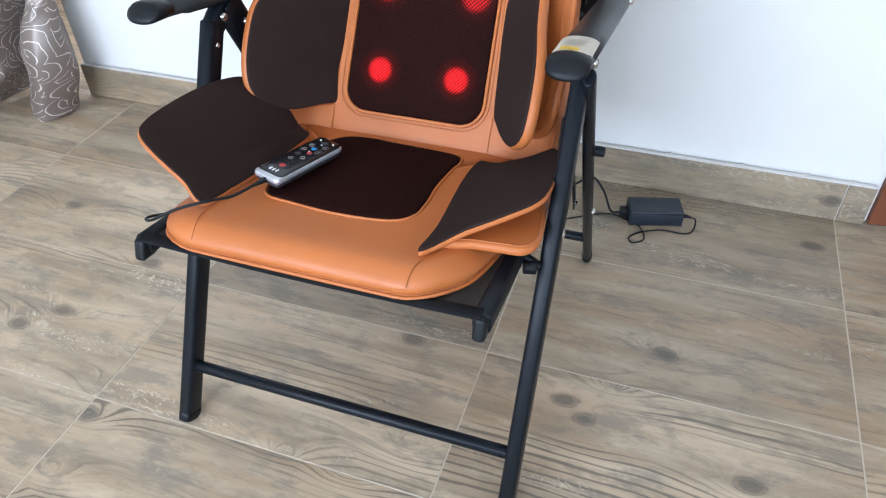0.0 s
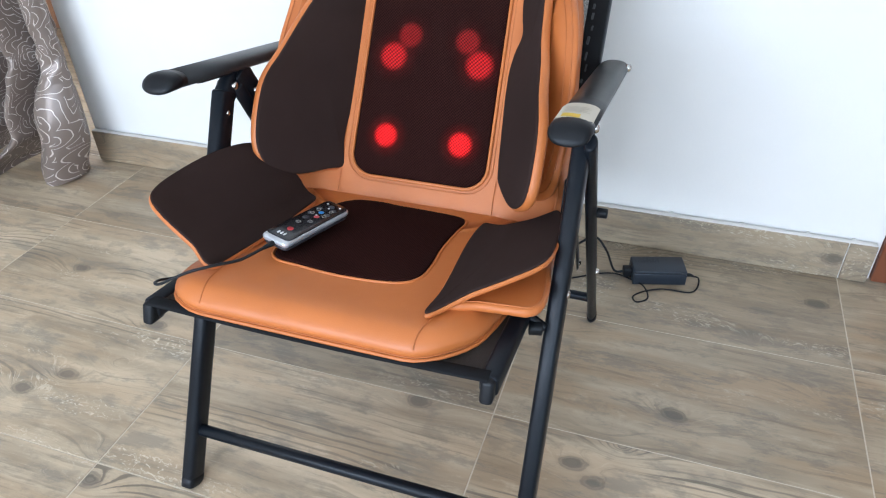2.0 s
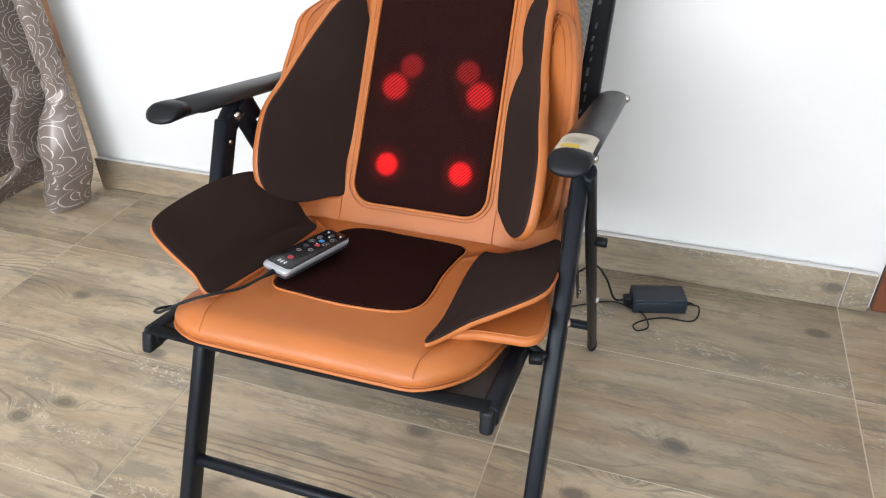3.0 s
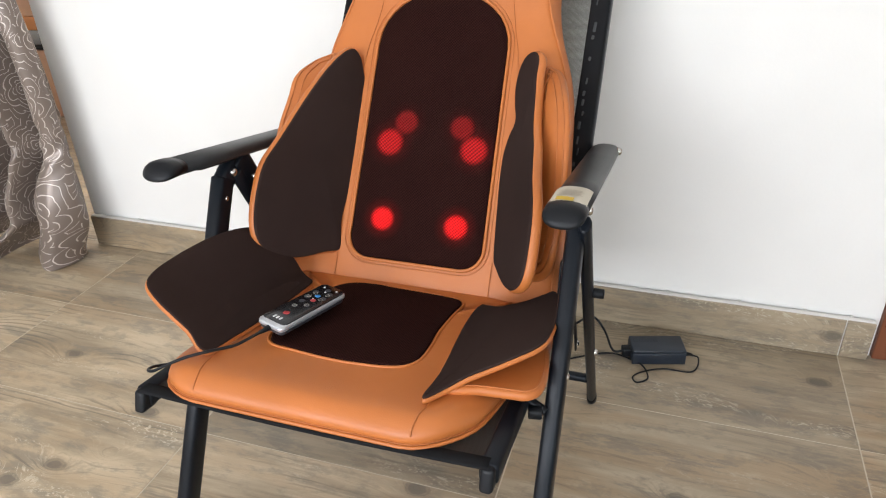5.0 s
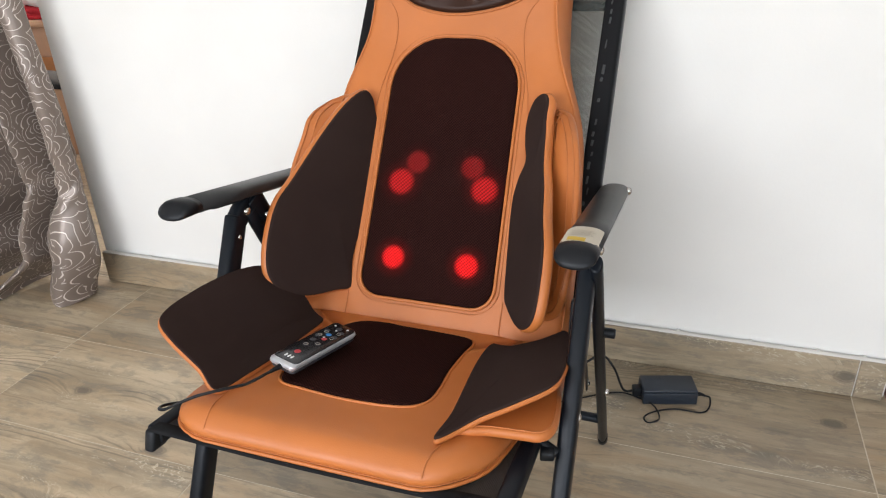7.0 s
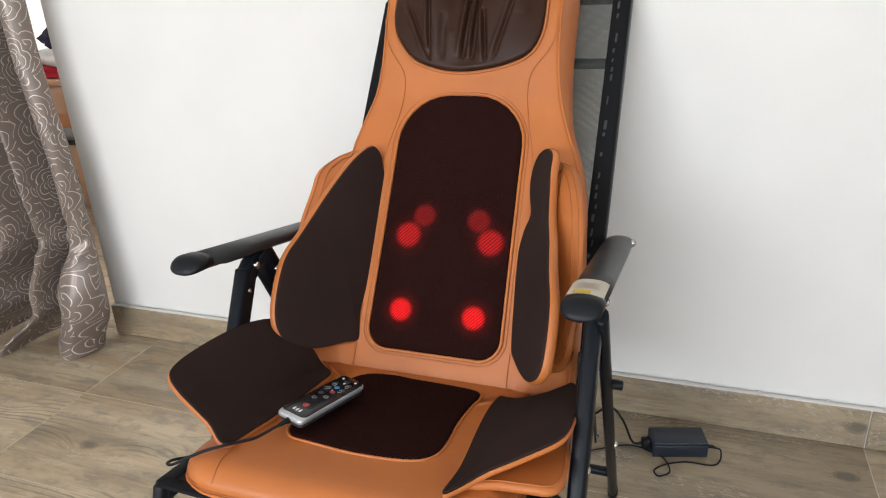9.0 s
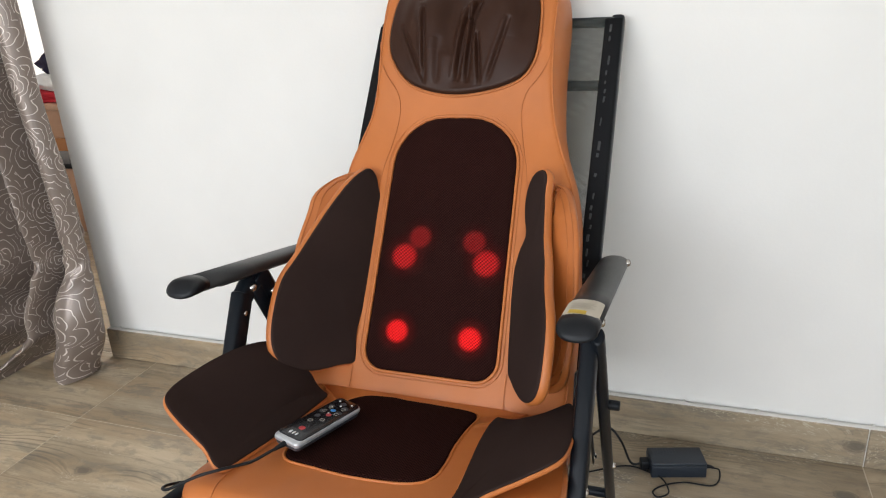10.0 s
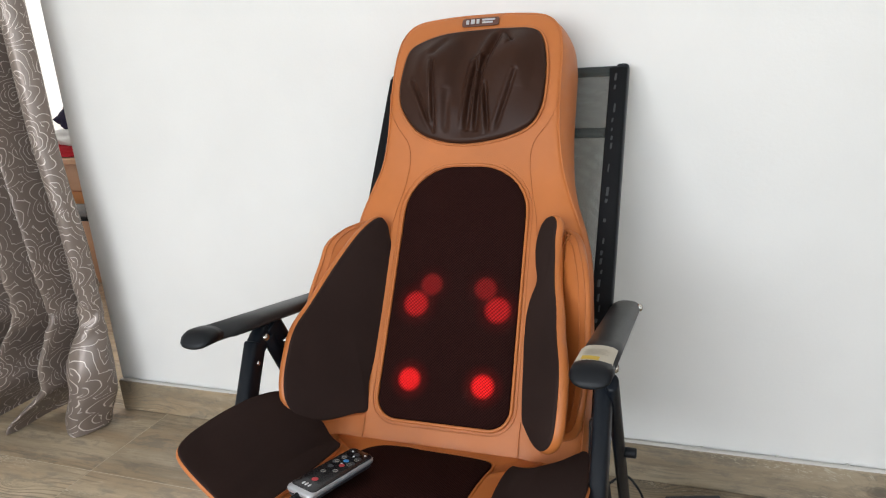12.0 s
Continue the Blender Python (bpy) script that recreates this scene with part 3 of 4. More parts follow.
    for v in cap.verts:
        v.co = onseat(s * RAILX + v.co.x, v.co.y + 0.35 * min(0.0, v.co.z + 0.012), v.co.z)
    put("rail_cap", cap, M["plastic"], rail, "black plastic rail end")
    put("pivot_stud", bar(onseat(s * RAILX, 0.165, -0.008), (x - s * 0.008, 0.757, 0.338), 0.0065, sides=12, round_end=0.002), M["plastic"], rail)
    put("pivot_collar", bar((x - s * 0.030, 0.752, 0.338), (x - s * 0.012, 0.756, 0.338), 0.0100, sides=12, round_end=0.002), M["plastic"], rail)
    put("pivot_nut", bolt((x - s * 0.036, 0.752, 0.338), AX * -s, 0.006, 0.005), M["steel"], rail)
    put("hinge_plate", bar(onseat(s * (RAILX + 0.013), 0.335, 0.020), onseat(s * (RAILX + 0.013), 0.345, 0.115), 0.0022, 0.013, AX, 12, 0.004), M["frame"], chair, "dark hinge plate")
    put("hinge_bolt", bolt(onseat(s * (RAILX + 0.0155), 0.337, 0.035), AX * s, 0.007, 0.006), M["plastic"], chair)
    put("hinge_bolt", bolt(onseat(s * (RAILX + 0.0155), 0.342, 0.090), AX * s, 0.006, 0.005), M["steel"], chair)
    # upright of the back
    up = put("back_upright", bar(onback(s * UPX, -0.13, -0.016), onback(s * UPX, 0.640, -0.016), 0.0125, 0.0150, AX, 24, 0.004, 0.6), M["frame"], chair)
    put("sling_sleeve", sweep([onback(s * (UPX - 0.006), -0.10 + 0.091 * i, 0.0005) for i in range(9)], 0.0025, 0.0165, N, 10), M["hem"], up, "black folded hem of the sling")
    for v0 in (-0.035, 0.035):
        coil = [onback(s * (UPX + 0.004), v0 + 0.022 * k / 40, 0.012) + AX * (0.0035 * math.cos(k * 0.9)) + N * (0.0035 * math.sin(k * 0.9)) for k in range(41)]
        put("cord_loop", sweep(coil, 0.0011, sides=6), M["cord"], up, "worn pale cord loop")
    worn = random.Random(5 + s)
    v = -0.06
    while v < 0.60:
        size = worn.uniform(0.006, 0.018)
        off = worn.uniform(-0.003, 0.002)
        put("lacing", bar(onback(s * (UPX - 0.010 + off), v, 0.0032), onback(s * (UPX - 0.009 + off), v + size, 0.0032), 0.0006, worn.uniform(0.0012, 0.0030), N, 6), M["lace"], up)
        v += size + worn.choice((0.006, 0.010, 0.012, 0.030))

put("front_bar", bar((CX - LEGX, 0.640, 0.086), (CX + LEGX, 0.640, 0.086), 0.0095, sides=14), M["frame"], chair)
put("rear_bar", bar((CX - REARX, 1.135, 0.095), (CX + REARX, 1.135, 0.095), 0.0090, sides=14), M["frame"], chair)
put("back_top_bar", bar(onback(-UPX - 0.008, 0.632, -0.016), onback(UPX + 0.008, 0.632, -0.016), 0.0095, sides=14), M["frame"], chair)
put("back_cross_bar", bar(onback(-UPX, 0.500, -0.014), onback(UPX, 0.500, -0.014), 0.0095, sides=14), M["frame"], chair)
put("seat_cross_bar", bar(onseat(-RAILX, 0.40, -0.03), onseat(RAILX, 0.40, -0.03), 0.009, sides=14), M["frame"], chair)


def sheet(place, u0, u1, v0, v1, nu, nv, sag=0.0):
    """A stretched textile that sags a little between its sides."""
    bm = bmesh.new()
    layer = bm.loops.layers.uv.new("UVMap")
    uvs, grid = {}, []
    for j in range(nv + 1):
        row = []
        for i in range(nu + 1):
            a = i / nu
            u, v = u0 + (u1 - u0) * a, v0 + (v1 - v0) * j / nv
            p = bm.verts.new(place(u, v, -sag * 4 * a * (1 - a)))
            uvs[p] = (u, v)
            row.append(p)
        grid.append(row)
    for lower, upper in zip(grid, grid[1:]):
        for i in range(nu):
            bm.faces.new((lower[i], lower[i + 1], upper[i + 1], upper[i]))
    for f in bm.faces:
        for l in f.loops:
            l[layer].uv = uvs[l.vert]
    return bm


put("back_sling", sheet(onback, -UPX + 0.006, UPX - 0.006, -0.12, 0.632, 10, 20, 0.010), M["sling"], chair, "greenish black open-weave sling")
put("seat_sling", sheet(onseat, -RAILX, RAILX, 0.004, 0.46, 10, 12, 0.004), M["seat_sling"], chair, "black open-weave seat sling")
put("sling_front_hem", sweep([onseat(-RAILX + 0.02 * i * 1.13, 0.003, 0.001 - 0.004 * math.sin(math.pi * i / 20)) for i in range(21)], 0.0035, 0.012, SN, 8), M["hem"], chair)

# worn label on the arm
label = thing("arm_label", "worn cream paper label with yellow print on the chair arm", "label", (CX + ARMX, 0.80, 0.628))


def onarm(du, dy, h):
    t = (0.80 + dy - 0.775) / 0.085
    z = 0.6135 - 0.0135 * t
    k = min(1.0, abs(du) / 0.0236)
    return Vector((CX + ARMX + du, 0.80 + dy, z + 0.0110 * (1 - k ** 2.35) ** (1 / 2.35) + h))


def arm_patch(u0, u1, y0, y1, h, slope=0.0):
    bm = bmesh.new()
    rows = [[bm.verts.new(onarm(u0 + (u1 - u0) * i / 10, y0 + (y1 - y0) * j / 4 + slope * (i / 10 - 0.5), h)) for i in range(11)] for j in range(5)]
    for j in range(4):
        for i in range(10):
            bm.faces.new((rows[j][i], rows[j][i + 1], rows[j + 1][i + 1], rows[j + 1][i]))
    return bm


put("paper", arm_patch(-0.0225, 0.0215, -0.014, 0.050, 0.0008), M["paper"], label)
put("yellow_field", arm_patch(-0.0150, 0.0060, -0.011, 0.003, 0.0013, -0.004), M["yellow"], label, "yellow printed field")
for i in range(5):
    put("print_line", arm_patch(-0.016 + 0.002 * (i % 2), 0.014 - 0.003 * (i % 3), 0.011 + i * 0.0046, 0.0128 + i * 0.0046, 0.0013), M["print"], label)

# ---- massage cushion ----
cushion = thing("massage_cushion", "tan-orange and dark brown massage seat cushion lying in the folding chair", "massage cushion", (CX, 0.85, 0.40))


def lean(v):
    return -0.006 - 0.024 * v


def oncush(u, v, h):
    return onback(u + lean(v), v, h + 0.004)


def thick(u, v):
    return 0.070 + 0.036 * blend(0.34, 0.56, v) - 0.020 * blend(0.14, 0.24, abs(u)) * (1 - blend(0.3, 0.4, v))


half = [(0, -0.128), (0.09, -0.128), (0.17, -0.126), (0.215, -0.116), (0.231, -0.085), (0.233, 0.0), (0.232, 0.09), (0.228, 0.16), (0.224, 0.22), (0.216, 0.265), (0.204, 0.305), (0.190, 0.343), (0.177, 0.39), (0.170, 0.44), (0.168, 0.49), (0.168, 0.55), (0.167, 0.61), (0.157, 0.655), (0.128, 0.685), (0.07, 0.695), (0, 0.697)]
body = half + [(-u - 0.009 * math.exp(-((v - 0.322) / 0.045) ** 2), v) for u, v in half[-2:0:-1]]      # the west shoulder is fuller
outline = [p.copy() for p in spline(body, 5)]
M["seam"] = leather("dark_orange_seam", (0.46, 0.146, 0.036), 0.6)


def onbody(u, v, h):
    """The head part is a deep box that widens towards its back."""
    deep = blend(0.30, 0.45, v) * (1 - min(1.0, h / thick(u, v)))
    return oncush(u * (1 + 0.085 * deep), v + 0.008 * deep * blend(0.6, 0.7, v), h)


pad = put("back_pad", pillow(outline, thick, 0.015, 0.004, onbody, 12, 6, centre=(0, 0.27)), M["orange"], cushion, "tan-orange leatherette back pad")
edge = [p for p in inset(outline if area2(outline) > 0 else outline[::-1], 0.0078)]
put("piping", piping(edge, lambda u, v: thick(u, v) * 0.955 + 0.0005, 0.0020, oncush), M["seam"], pad)


def seam(points, h=0.0007, r=0.0006, place=oncush, parent=None, base=None):
    pts = spline([(u, v, 0) for u, v in points], 8, False)
    f = base or (lambda u, v: thick(u, v) + 0.0035)
    return put("seam", sweep([place(p.x, p.y, f(p.x, p.y) + h - 0.0012) for p in pts], r, sides=6), M["seam"], parent or pad)


for s in (-1, 1):
    seam([(s * 0.160, 0.525), (s * 0.155, 0.49), (s * 0.142, 0.463), (s * 0.118, 0.43), (s * 0.1125, 0.395), (s * 0.119, 0.345), (s * 0.129, 0.30), (s * 0.134, 0.262)])
    seam([(s * 0.132, -0.045), (s * 0.131, -0.08), (s * 0.132, -0.118)])
panel_o = rounded(0.1125, 0.1115, -0.062, 0.388, 0.034, 0.088, 0.001)


welt_o = inset(panel_o, -0.0030)
put("panel_welt", piping(welt_o, lambda u, v: thick(u, v) + 0.0040, 0.0028, oncush, 10), M["orange"], pad, "rolled orange welt round the mesh")
put("panel_seam", piping(inset(panel_o, -0.0105), lambda u, v: thick(u, v) + 0.0031, 0.0006, oncush, 6), M["seam"], pad)
panel = put("back_mesh_panel", pillow(panel_o, 0.010, 0.006, 0.004, lambda u, v, h: oncush(u, v, h + thick(u, v) - 0.003), 10, 4), M["mesh"], cushion, "dark brown air-mesh panel over the rollers")


def lamp_cap(u0, v0, r, material, name, label):
    r *= 1.85         # the cap also paints the faint light round the roller on the mesh
    bm = bmesh.new()
    layer = bm.loops.layers.uv.new("UVMap")
    flat, rings = {}, []

    def add(x, y):
        q = math.sqrt(x * x + y * y)
        p = bm.verts.new(oncush(u0 + x * r, v0 + y * r, thick(u0, v0) + 0.0118 + 0.0014 * (1 - q * q) + 0.0004 * (v0 > 0.1) + 0.0004 * (v0 > 0.14)))
        flat[p] = (x, y)
        return p

    for k in range(1, 7):
        rings.append([add(k / 6 * math.cos(2 * math.pi * j / 28), k / 6 * math.sin(2 * math.pi * j / 28)) for j in range(28)])
    mid = add(0, 0)
    for j in range(28):
        bm.faces.new((mid, rings[0][j], rings[0][(j + 1) % 28]))
        for a, b in zip(rings, rings[1:]):
            bm.faces.new((a[j], b[j], b[(j + 1) % 28], a[(j + 1) % 28]))
    for f in bm.faces:
        for l in f.loops:
            l[layer].uv = flat[l.vert]
    return put(name, bm, material, panel, label)


for u, v in ((-0.0567, 0.0025), (0.0684, 0.002)):
    lamp_cap(u, v, 0.0215, M["glow_bright"], "roller_lamp", "bright red glowing roller head")
for u, v in ((-0.0622, 0.1297), (0.0814, 0.1271)):
    lamp_cap(u, v, 0.0250, M["glow_mid"], "roller_lamp", "red glowing roller head")
for u, v in ((-0.0379, 0.165), (0.0577, 0.1622)):
    lamp_cap(u, v, 0.0225, M["glow_dim"], "roller_lamp", "dim red glowing roller head")

# head cover with gathered folds
head_o = [p for p in spline([(0.001, 0.4290), (0.062, 0.4385), (0.107, 0.457), (0.128, 0.487), (0.1345, 0.53), (0.133, 0.583), (0.1225, 0.628), (0.102, 0.646), (0.058, 0.650), (0.005, 0.650), (-0.060, 0.646), (-0.105, 0.632), (-0.131, 0.612), (-0.139, 0.565), (-0.139, 0.5185), (-0.128, 0.4855), (-0.098, 0.451), (-0.053, 0.4335)], 8)]


# folds of the cover: from, to, depth, width
CREASES = ((-0.112, 0.545, -0.064, 0.440, 0.0075, 0.0034), (-0.071, 0.575, -0.067, 0.440, 0.0075, 0.0032), (-0.042, 0.520, -0.044, 0.448, 0.0045, 0.0065), (-0.050, 0.635, -0.078, 0.590, 0.0045, 0.0075),
           (0.052, 0.648, 0.016, 0.560, 0.0130, 0.0065), (0.010, 0.580, -0.006, 0.452, 0.0110, 0.0042), (0.022, 0.590, 0.012, 0.450, 0.0105, 0.0038), (0.029, 0.530, 0.036, 0.444, 0.0085, 0.0036), (0.085, 0.550, 0.050, 0.448, 0.0060, 0.0034),
           (0.055, 0.642, 0.074, 0.610, 0.0100, 0.0044), (-0.018, 0.640, -0.026, 0.500, 0.0060, 0.0150), (0.118, 0.600, 0.112, 0.520, 0.0030, 0.0120), (-0.090, 0.600, -0.096, 0.520, 0.0025, 0.0090))


def pleats(u, v):
    """Two soft bulges over the neck rollers and sharp gathers that run down to the hem."""
    k = 0.015 * math.exp(-((u + 0.078) / 0.045) ** 2 - ((v - 0.575) / 0.055) ** 2) + 0.017 * math.exp(-((u - 0.078) / 0.042) ** 2 - ((v - 0.585) / 0.055) ** 2) - 0.006 * math.exp(-((u - 0.004) / 0.028) ** 2)
    for u0, v0, u1, v1, depth, width in CREASES:
        du, dv = u1 - u0, v1 - v0
        t = ((u - u0) * du + (v - v0) * dv) / (du * du + dv * dv)
        q = min(1.0, max(0.0, t))
        side = ((u - u0) * dv - (v - v0) * du) / math.hypot(du, dv)
        off = math.hypot(u - u0 - q * du, v - v0 - q * dv)
        fade = blend(-0.25, 0.25, t) * blend(1.15, 0.85, t)
        k -= depth * fade * math.exp(-(off / width) ** 2)
        k += 0.40 * depth * fade * math.exp(-((side - 1.9 * width) / (1.3 * width)) ** 2) * (1 if 0 <= t <= 1 else 0.3)
    return max(k, -0.012)


cover = put("head_cover", pillow(spline(head_o[::2], 5), 0.012, 0.007, 0.010, lambda u, v, h: oncush(u, v, h + thick(u, v) - 0.001), 70, 4, ripple=pleats, centre=(0.0, 0.53)), M["brown_leather"], cushion, "gathered dark brown leatherette head cover")
put("cover_welt", piping(inset(head_o if area2(head_o) > 0 else head_o[::-1], -0.003), lambda u, v: thick(u, v) + 0.004, 0.0022, oncush, 8), M["seam"], cover)
put("cover_clip", box(-0.005, -0.004, 0.0, 0.005, 0.004, 0.002, 0.0008), M["silver"], cover, "small metal clip at the hem").matrix_local = Matrix.Translation(oncush(0.001, 0.440, thick(0, 0.44) + 0.021) - cushion.location) @ Matrix((AX, V, N)).transposed().to_4x4()
tag = put("logo_plate", pillow(rounded(0.036, 0.036, 0.661, 0.679, 0.005, 0.005, 0.003), 0.003, 0.001, 0, lambda u, v, h: oncush(u, v, h + thick(u, v) + 0.0012), 2, 2), M["logo"], cushion, "small brown plate with plain silver bars")
for u0, u1, v0, v1 in ((-0.040, -0.034, 0.670, 0.679), (-0.031, -0.023, 0.670, 0.680), (-0.020, -0.014, 0.670, 0.680), (-0.009, 0.016, 0.676, 0.680), (-0.009, 0.012, 0.670, 0.674)):
    put("silver_bar", pillow(rounded((u1 - u0) / 2, (u1 - u0) / 2, v0, v1, 0.001, 0.001, (u0 + u1) / 2, 2), 0.0012, 0.0003, 0, lambda u, v, h: oncush(u + 0.015, v - 0.0045, h + thick(u, v) + 0.0040), 2, 2), M["silver"], tag)

# side wings of the back
WINGS = {
    -1: (58, 0.132, [(-0.0035, -0.0553), (0.023, -0.0649), (0.0733, -0.083), (0.1193, -0.0840), (0.1447, -0.068), (0.1564, -0.0397), (0.1595, 0.0037), (0.1548, 0.0494), (0.1344, 0.095), (0.0971, 0.1802), (0.0632, 0.2440), (0.0326, 0.279), (0.0129, 0.2730), (0.0025, 0.2511), (-0.0038, 0.2350), (-0.0044, 0.21), (-0.0107, 0.1389), (-0.0092, 0.0778), (0.0011, 0.0024), (-0.0013, -0.0304)]),
    1: (60, 0.130, [(0.1155, -0.0873), (0.078, -0.0807), (0.0331, -0.0561), (0.0137, -0.0346), (0.0, 0.0497), (-0.0075, 0.1058), (0.0063, 0.1507), (0.0219, 0.1765), (0.0126, 0.2073), (0.008, 0.2378), (0.0142, 0.2663), (0.0285, 0.2827), (0.0492, 0.2843), (0.0619, 0.2693), (0.0612, 0.2358), (0.0778, 0.1657), (0.1158, 0.104), (0.1539, 0.0325), (0.159, -0.029), (0.1483, -0.0732)]),
}
for s in (-1, 1):
    degrees, hinge, shape = WINGS[s]

    def onwing(a, v, h, s=s, degrees=degrees, hinge=hinge):
        PHI = radians(degrees - (15 * blend(0.05, 0.24, v) if s > 0 else 0))      # the east wing is twisted open at its top
        u = s * (hinge + a * math.cos(PHI)) - s * h * math.sin(PHI)
        return oncush(u, v, 0.072 + a * math.sin(PHI) + h * math.cos(PHI))

    face_o = spline(shape, 4)
    face_o = face_o if area2(face_o) > 0 else face_o[::-1]
    wing_o = inset(face_o, -0.0034)
    wing = put("back_wing", pillow(wing_o, 0.016, 0.006, 0.0, lambda a, v, h, w=onwing: w(a, v, h - 0.016), 6, 5), M["orange"], cushion, "orange padded side wing with dark brown face")
    put("wing_face", pillow(face_o, 0.007, 0.004, 0.003, lambda a, v, h, w=onwing: w(a, v, h - 0.004), 6, 4), M["brown"], wing, "dark brown cloth face")
    # padded bolster behind the wing
    def onbol(u, v, h):
        rise = 0.80 * max(0.0, abs(u) - 0.150) * (1 - blend(0.20, 0.30, v)) * blend(-0.10, -0.02, v)
        return oncush(u, v, h + 0.042 + rise)

    upper = [(0.242, 0.12), (0.235, 0.185), (0.231, 0.238), (0.216, 0.272), (0.180, 0.276)] if s < 0 else [(0.238, 0.13), (0.230, 0.193), (0.214, 0.248), (0.197, 0.272), (0.172, 0.266)]
    bol = [Vector((s * p.x, p.y)) for p in spline([(0.152, -0.050), (0.195, -0.066), (0.230, -0.045), (0.242, 0.04)] + upper + [(0.150, 0.15), (0.146, 0.0)], 6)]
    bolster = put("side_bolster", pillow(bol, 0.030, 0.014, 0.006, onbol, 6, 5), M["orange"], cushion, "orange padded bolster")
    bo = bol if area2(bol) > 0 else bol[::-1]
    put("bolster_seam", piping(inset(bo, 0.019), 0.0318, 0.0011, onbol, 6), M["seam"], bolster)
    put("bolster_seam", piping(inset(bo, 0.009), 0.0296, 0.0013, onbol, 6), M["seam"], bolster)

# seat pad
SC = -0.006


def onpad(u, s, h):
    return P0 + AX * (u + SC) + SV * (s + 0.006) + SN * (h + 0.004)


seat_o = [Vector((p.x - 0.021 * blend(0.17, 0.02, p.y) * blend(0.06, 0.215, p.x), p.y)) for p in rounded(0.218, 0.214, 0.010, 0.40, 0.078, 0.02)]


def seat_thick(u, s):
    return 0.050 - 0.010 * blend(0.04, -0.005, s) - 0.012 * blend(0.17, 0.215, abs(u))


def onbase(u, s, h):
    """The pad's underside rests on the sling, its top stays where it is."""
    t = seat_thick(u, s)
    return onpad(u, s, 0.011 + h * (t - 0.011) / t)


def front_roll(u, s):
    """Height of the pad's surface where it rolls over the front edge."""
    k = min(1.0, max(0.0, (s - 0.010) / 0.024))
    return seat_thick(u, s) * (0.5 + 0.5 * math.sqrt(1 - (1 - k) ** 2)) + 0.0006 * k


seat = put("seat_pad", pillow(seat_o, seat_thick, 0.024, 0.003, onbase, 12, 7, centre=(0, 0.2)), M["orange"], cushion, "tan-orange leatherette seat pad")
put("seat_piping", piping(inset(seat_o, 0.0), lambda u, v: seat_thick(u, v) * 0.20, 0.0026, onbase), M["orange"], seat)
put("seat_piping_seam", piping(inset(seat_o, 0.0012), lambda u, v: seat_thick(u, v) * 0.30, 0.0008, onbase), M["seam"], seat)
for s in (-1, 1):
    seam([(s * 0.150, 0.080), (s * 0.148, 0.050), (s * 0.145, 0.034), (s * 0.143, 0.024), (s * 0.142, 0.016), (s * 0.142, 0.0115)], 0.0012, 0.0009, onbase, seat, front_roll)
smesh_o = spline([(-0.096, 0.121), (-0.060, 0.114), (0.008, 0.1085), (0.075, 0.1165), (0.0995, 0.138), (0.1035, 0.1755), (0.100, 0.2295), (0.102, 0.288), (0.105, 0.322), (0.093, 0.337), (0.046, 0.342), (-0.012, 0.344), (-0.043, 0.347), (-0.085, 0.338), (-0.108, 0.30), (-0.112, 0.22), (-0.110, 0.15)], 6)
put("seat_mesh_panel", pillow(smesh_o, 0.006, 0.004, 0.002, lambda u, v, h: onpad(u, v, h + seat_thick(u, v) - 0.001), 8, 3), M["mesh"], cushion, "dark brown air-mesh seat panel")
so = smesh_o if area2(smesh_o) > 0 else smesh_o[::-1]
put("seat_mesh_welt", piping(inset(so, -0.003), lambda u, v: seat_thick(u, v) + 0.0020, 0.0020, onpad, 8), M["orange"], seat)

# side flaps of the seat
RIGHT_FLAP = [(0.000, 0.049), (0.030, 0.078), (0.085, 0.116), (0.121, 0.148), (0.130, 0.185), (0.127, 0.245), (0.119, 0.300), (0.107, 0.328), (0.092, 0.320), (0.070, 0.306), (0.040, 0.302), (0.008, 0.316), (-0.007, 0.310), (-0.009, 0.24), (0.001, 0.112)]
LEFT_FLAP = [(0.010, 0.056), (0.05, 0.062), (0.108, 0.072), (0.138, 0.086), (0.150, 0.115), (0.152, 0.155), (0.148, 0.205), (0.139, 0.253), (0.126, 0.289), (0.103, 0.309), (0.045, 0.316), (0.010, 0.317), (-0.006, 0.306), (-0.008, 0.27), (-0.006, 0.18), (0.0, 0.110)]
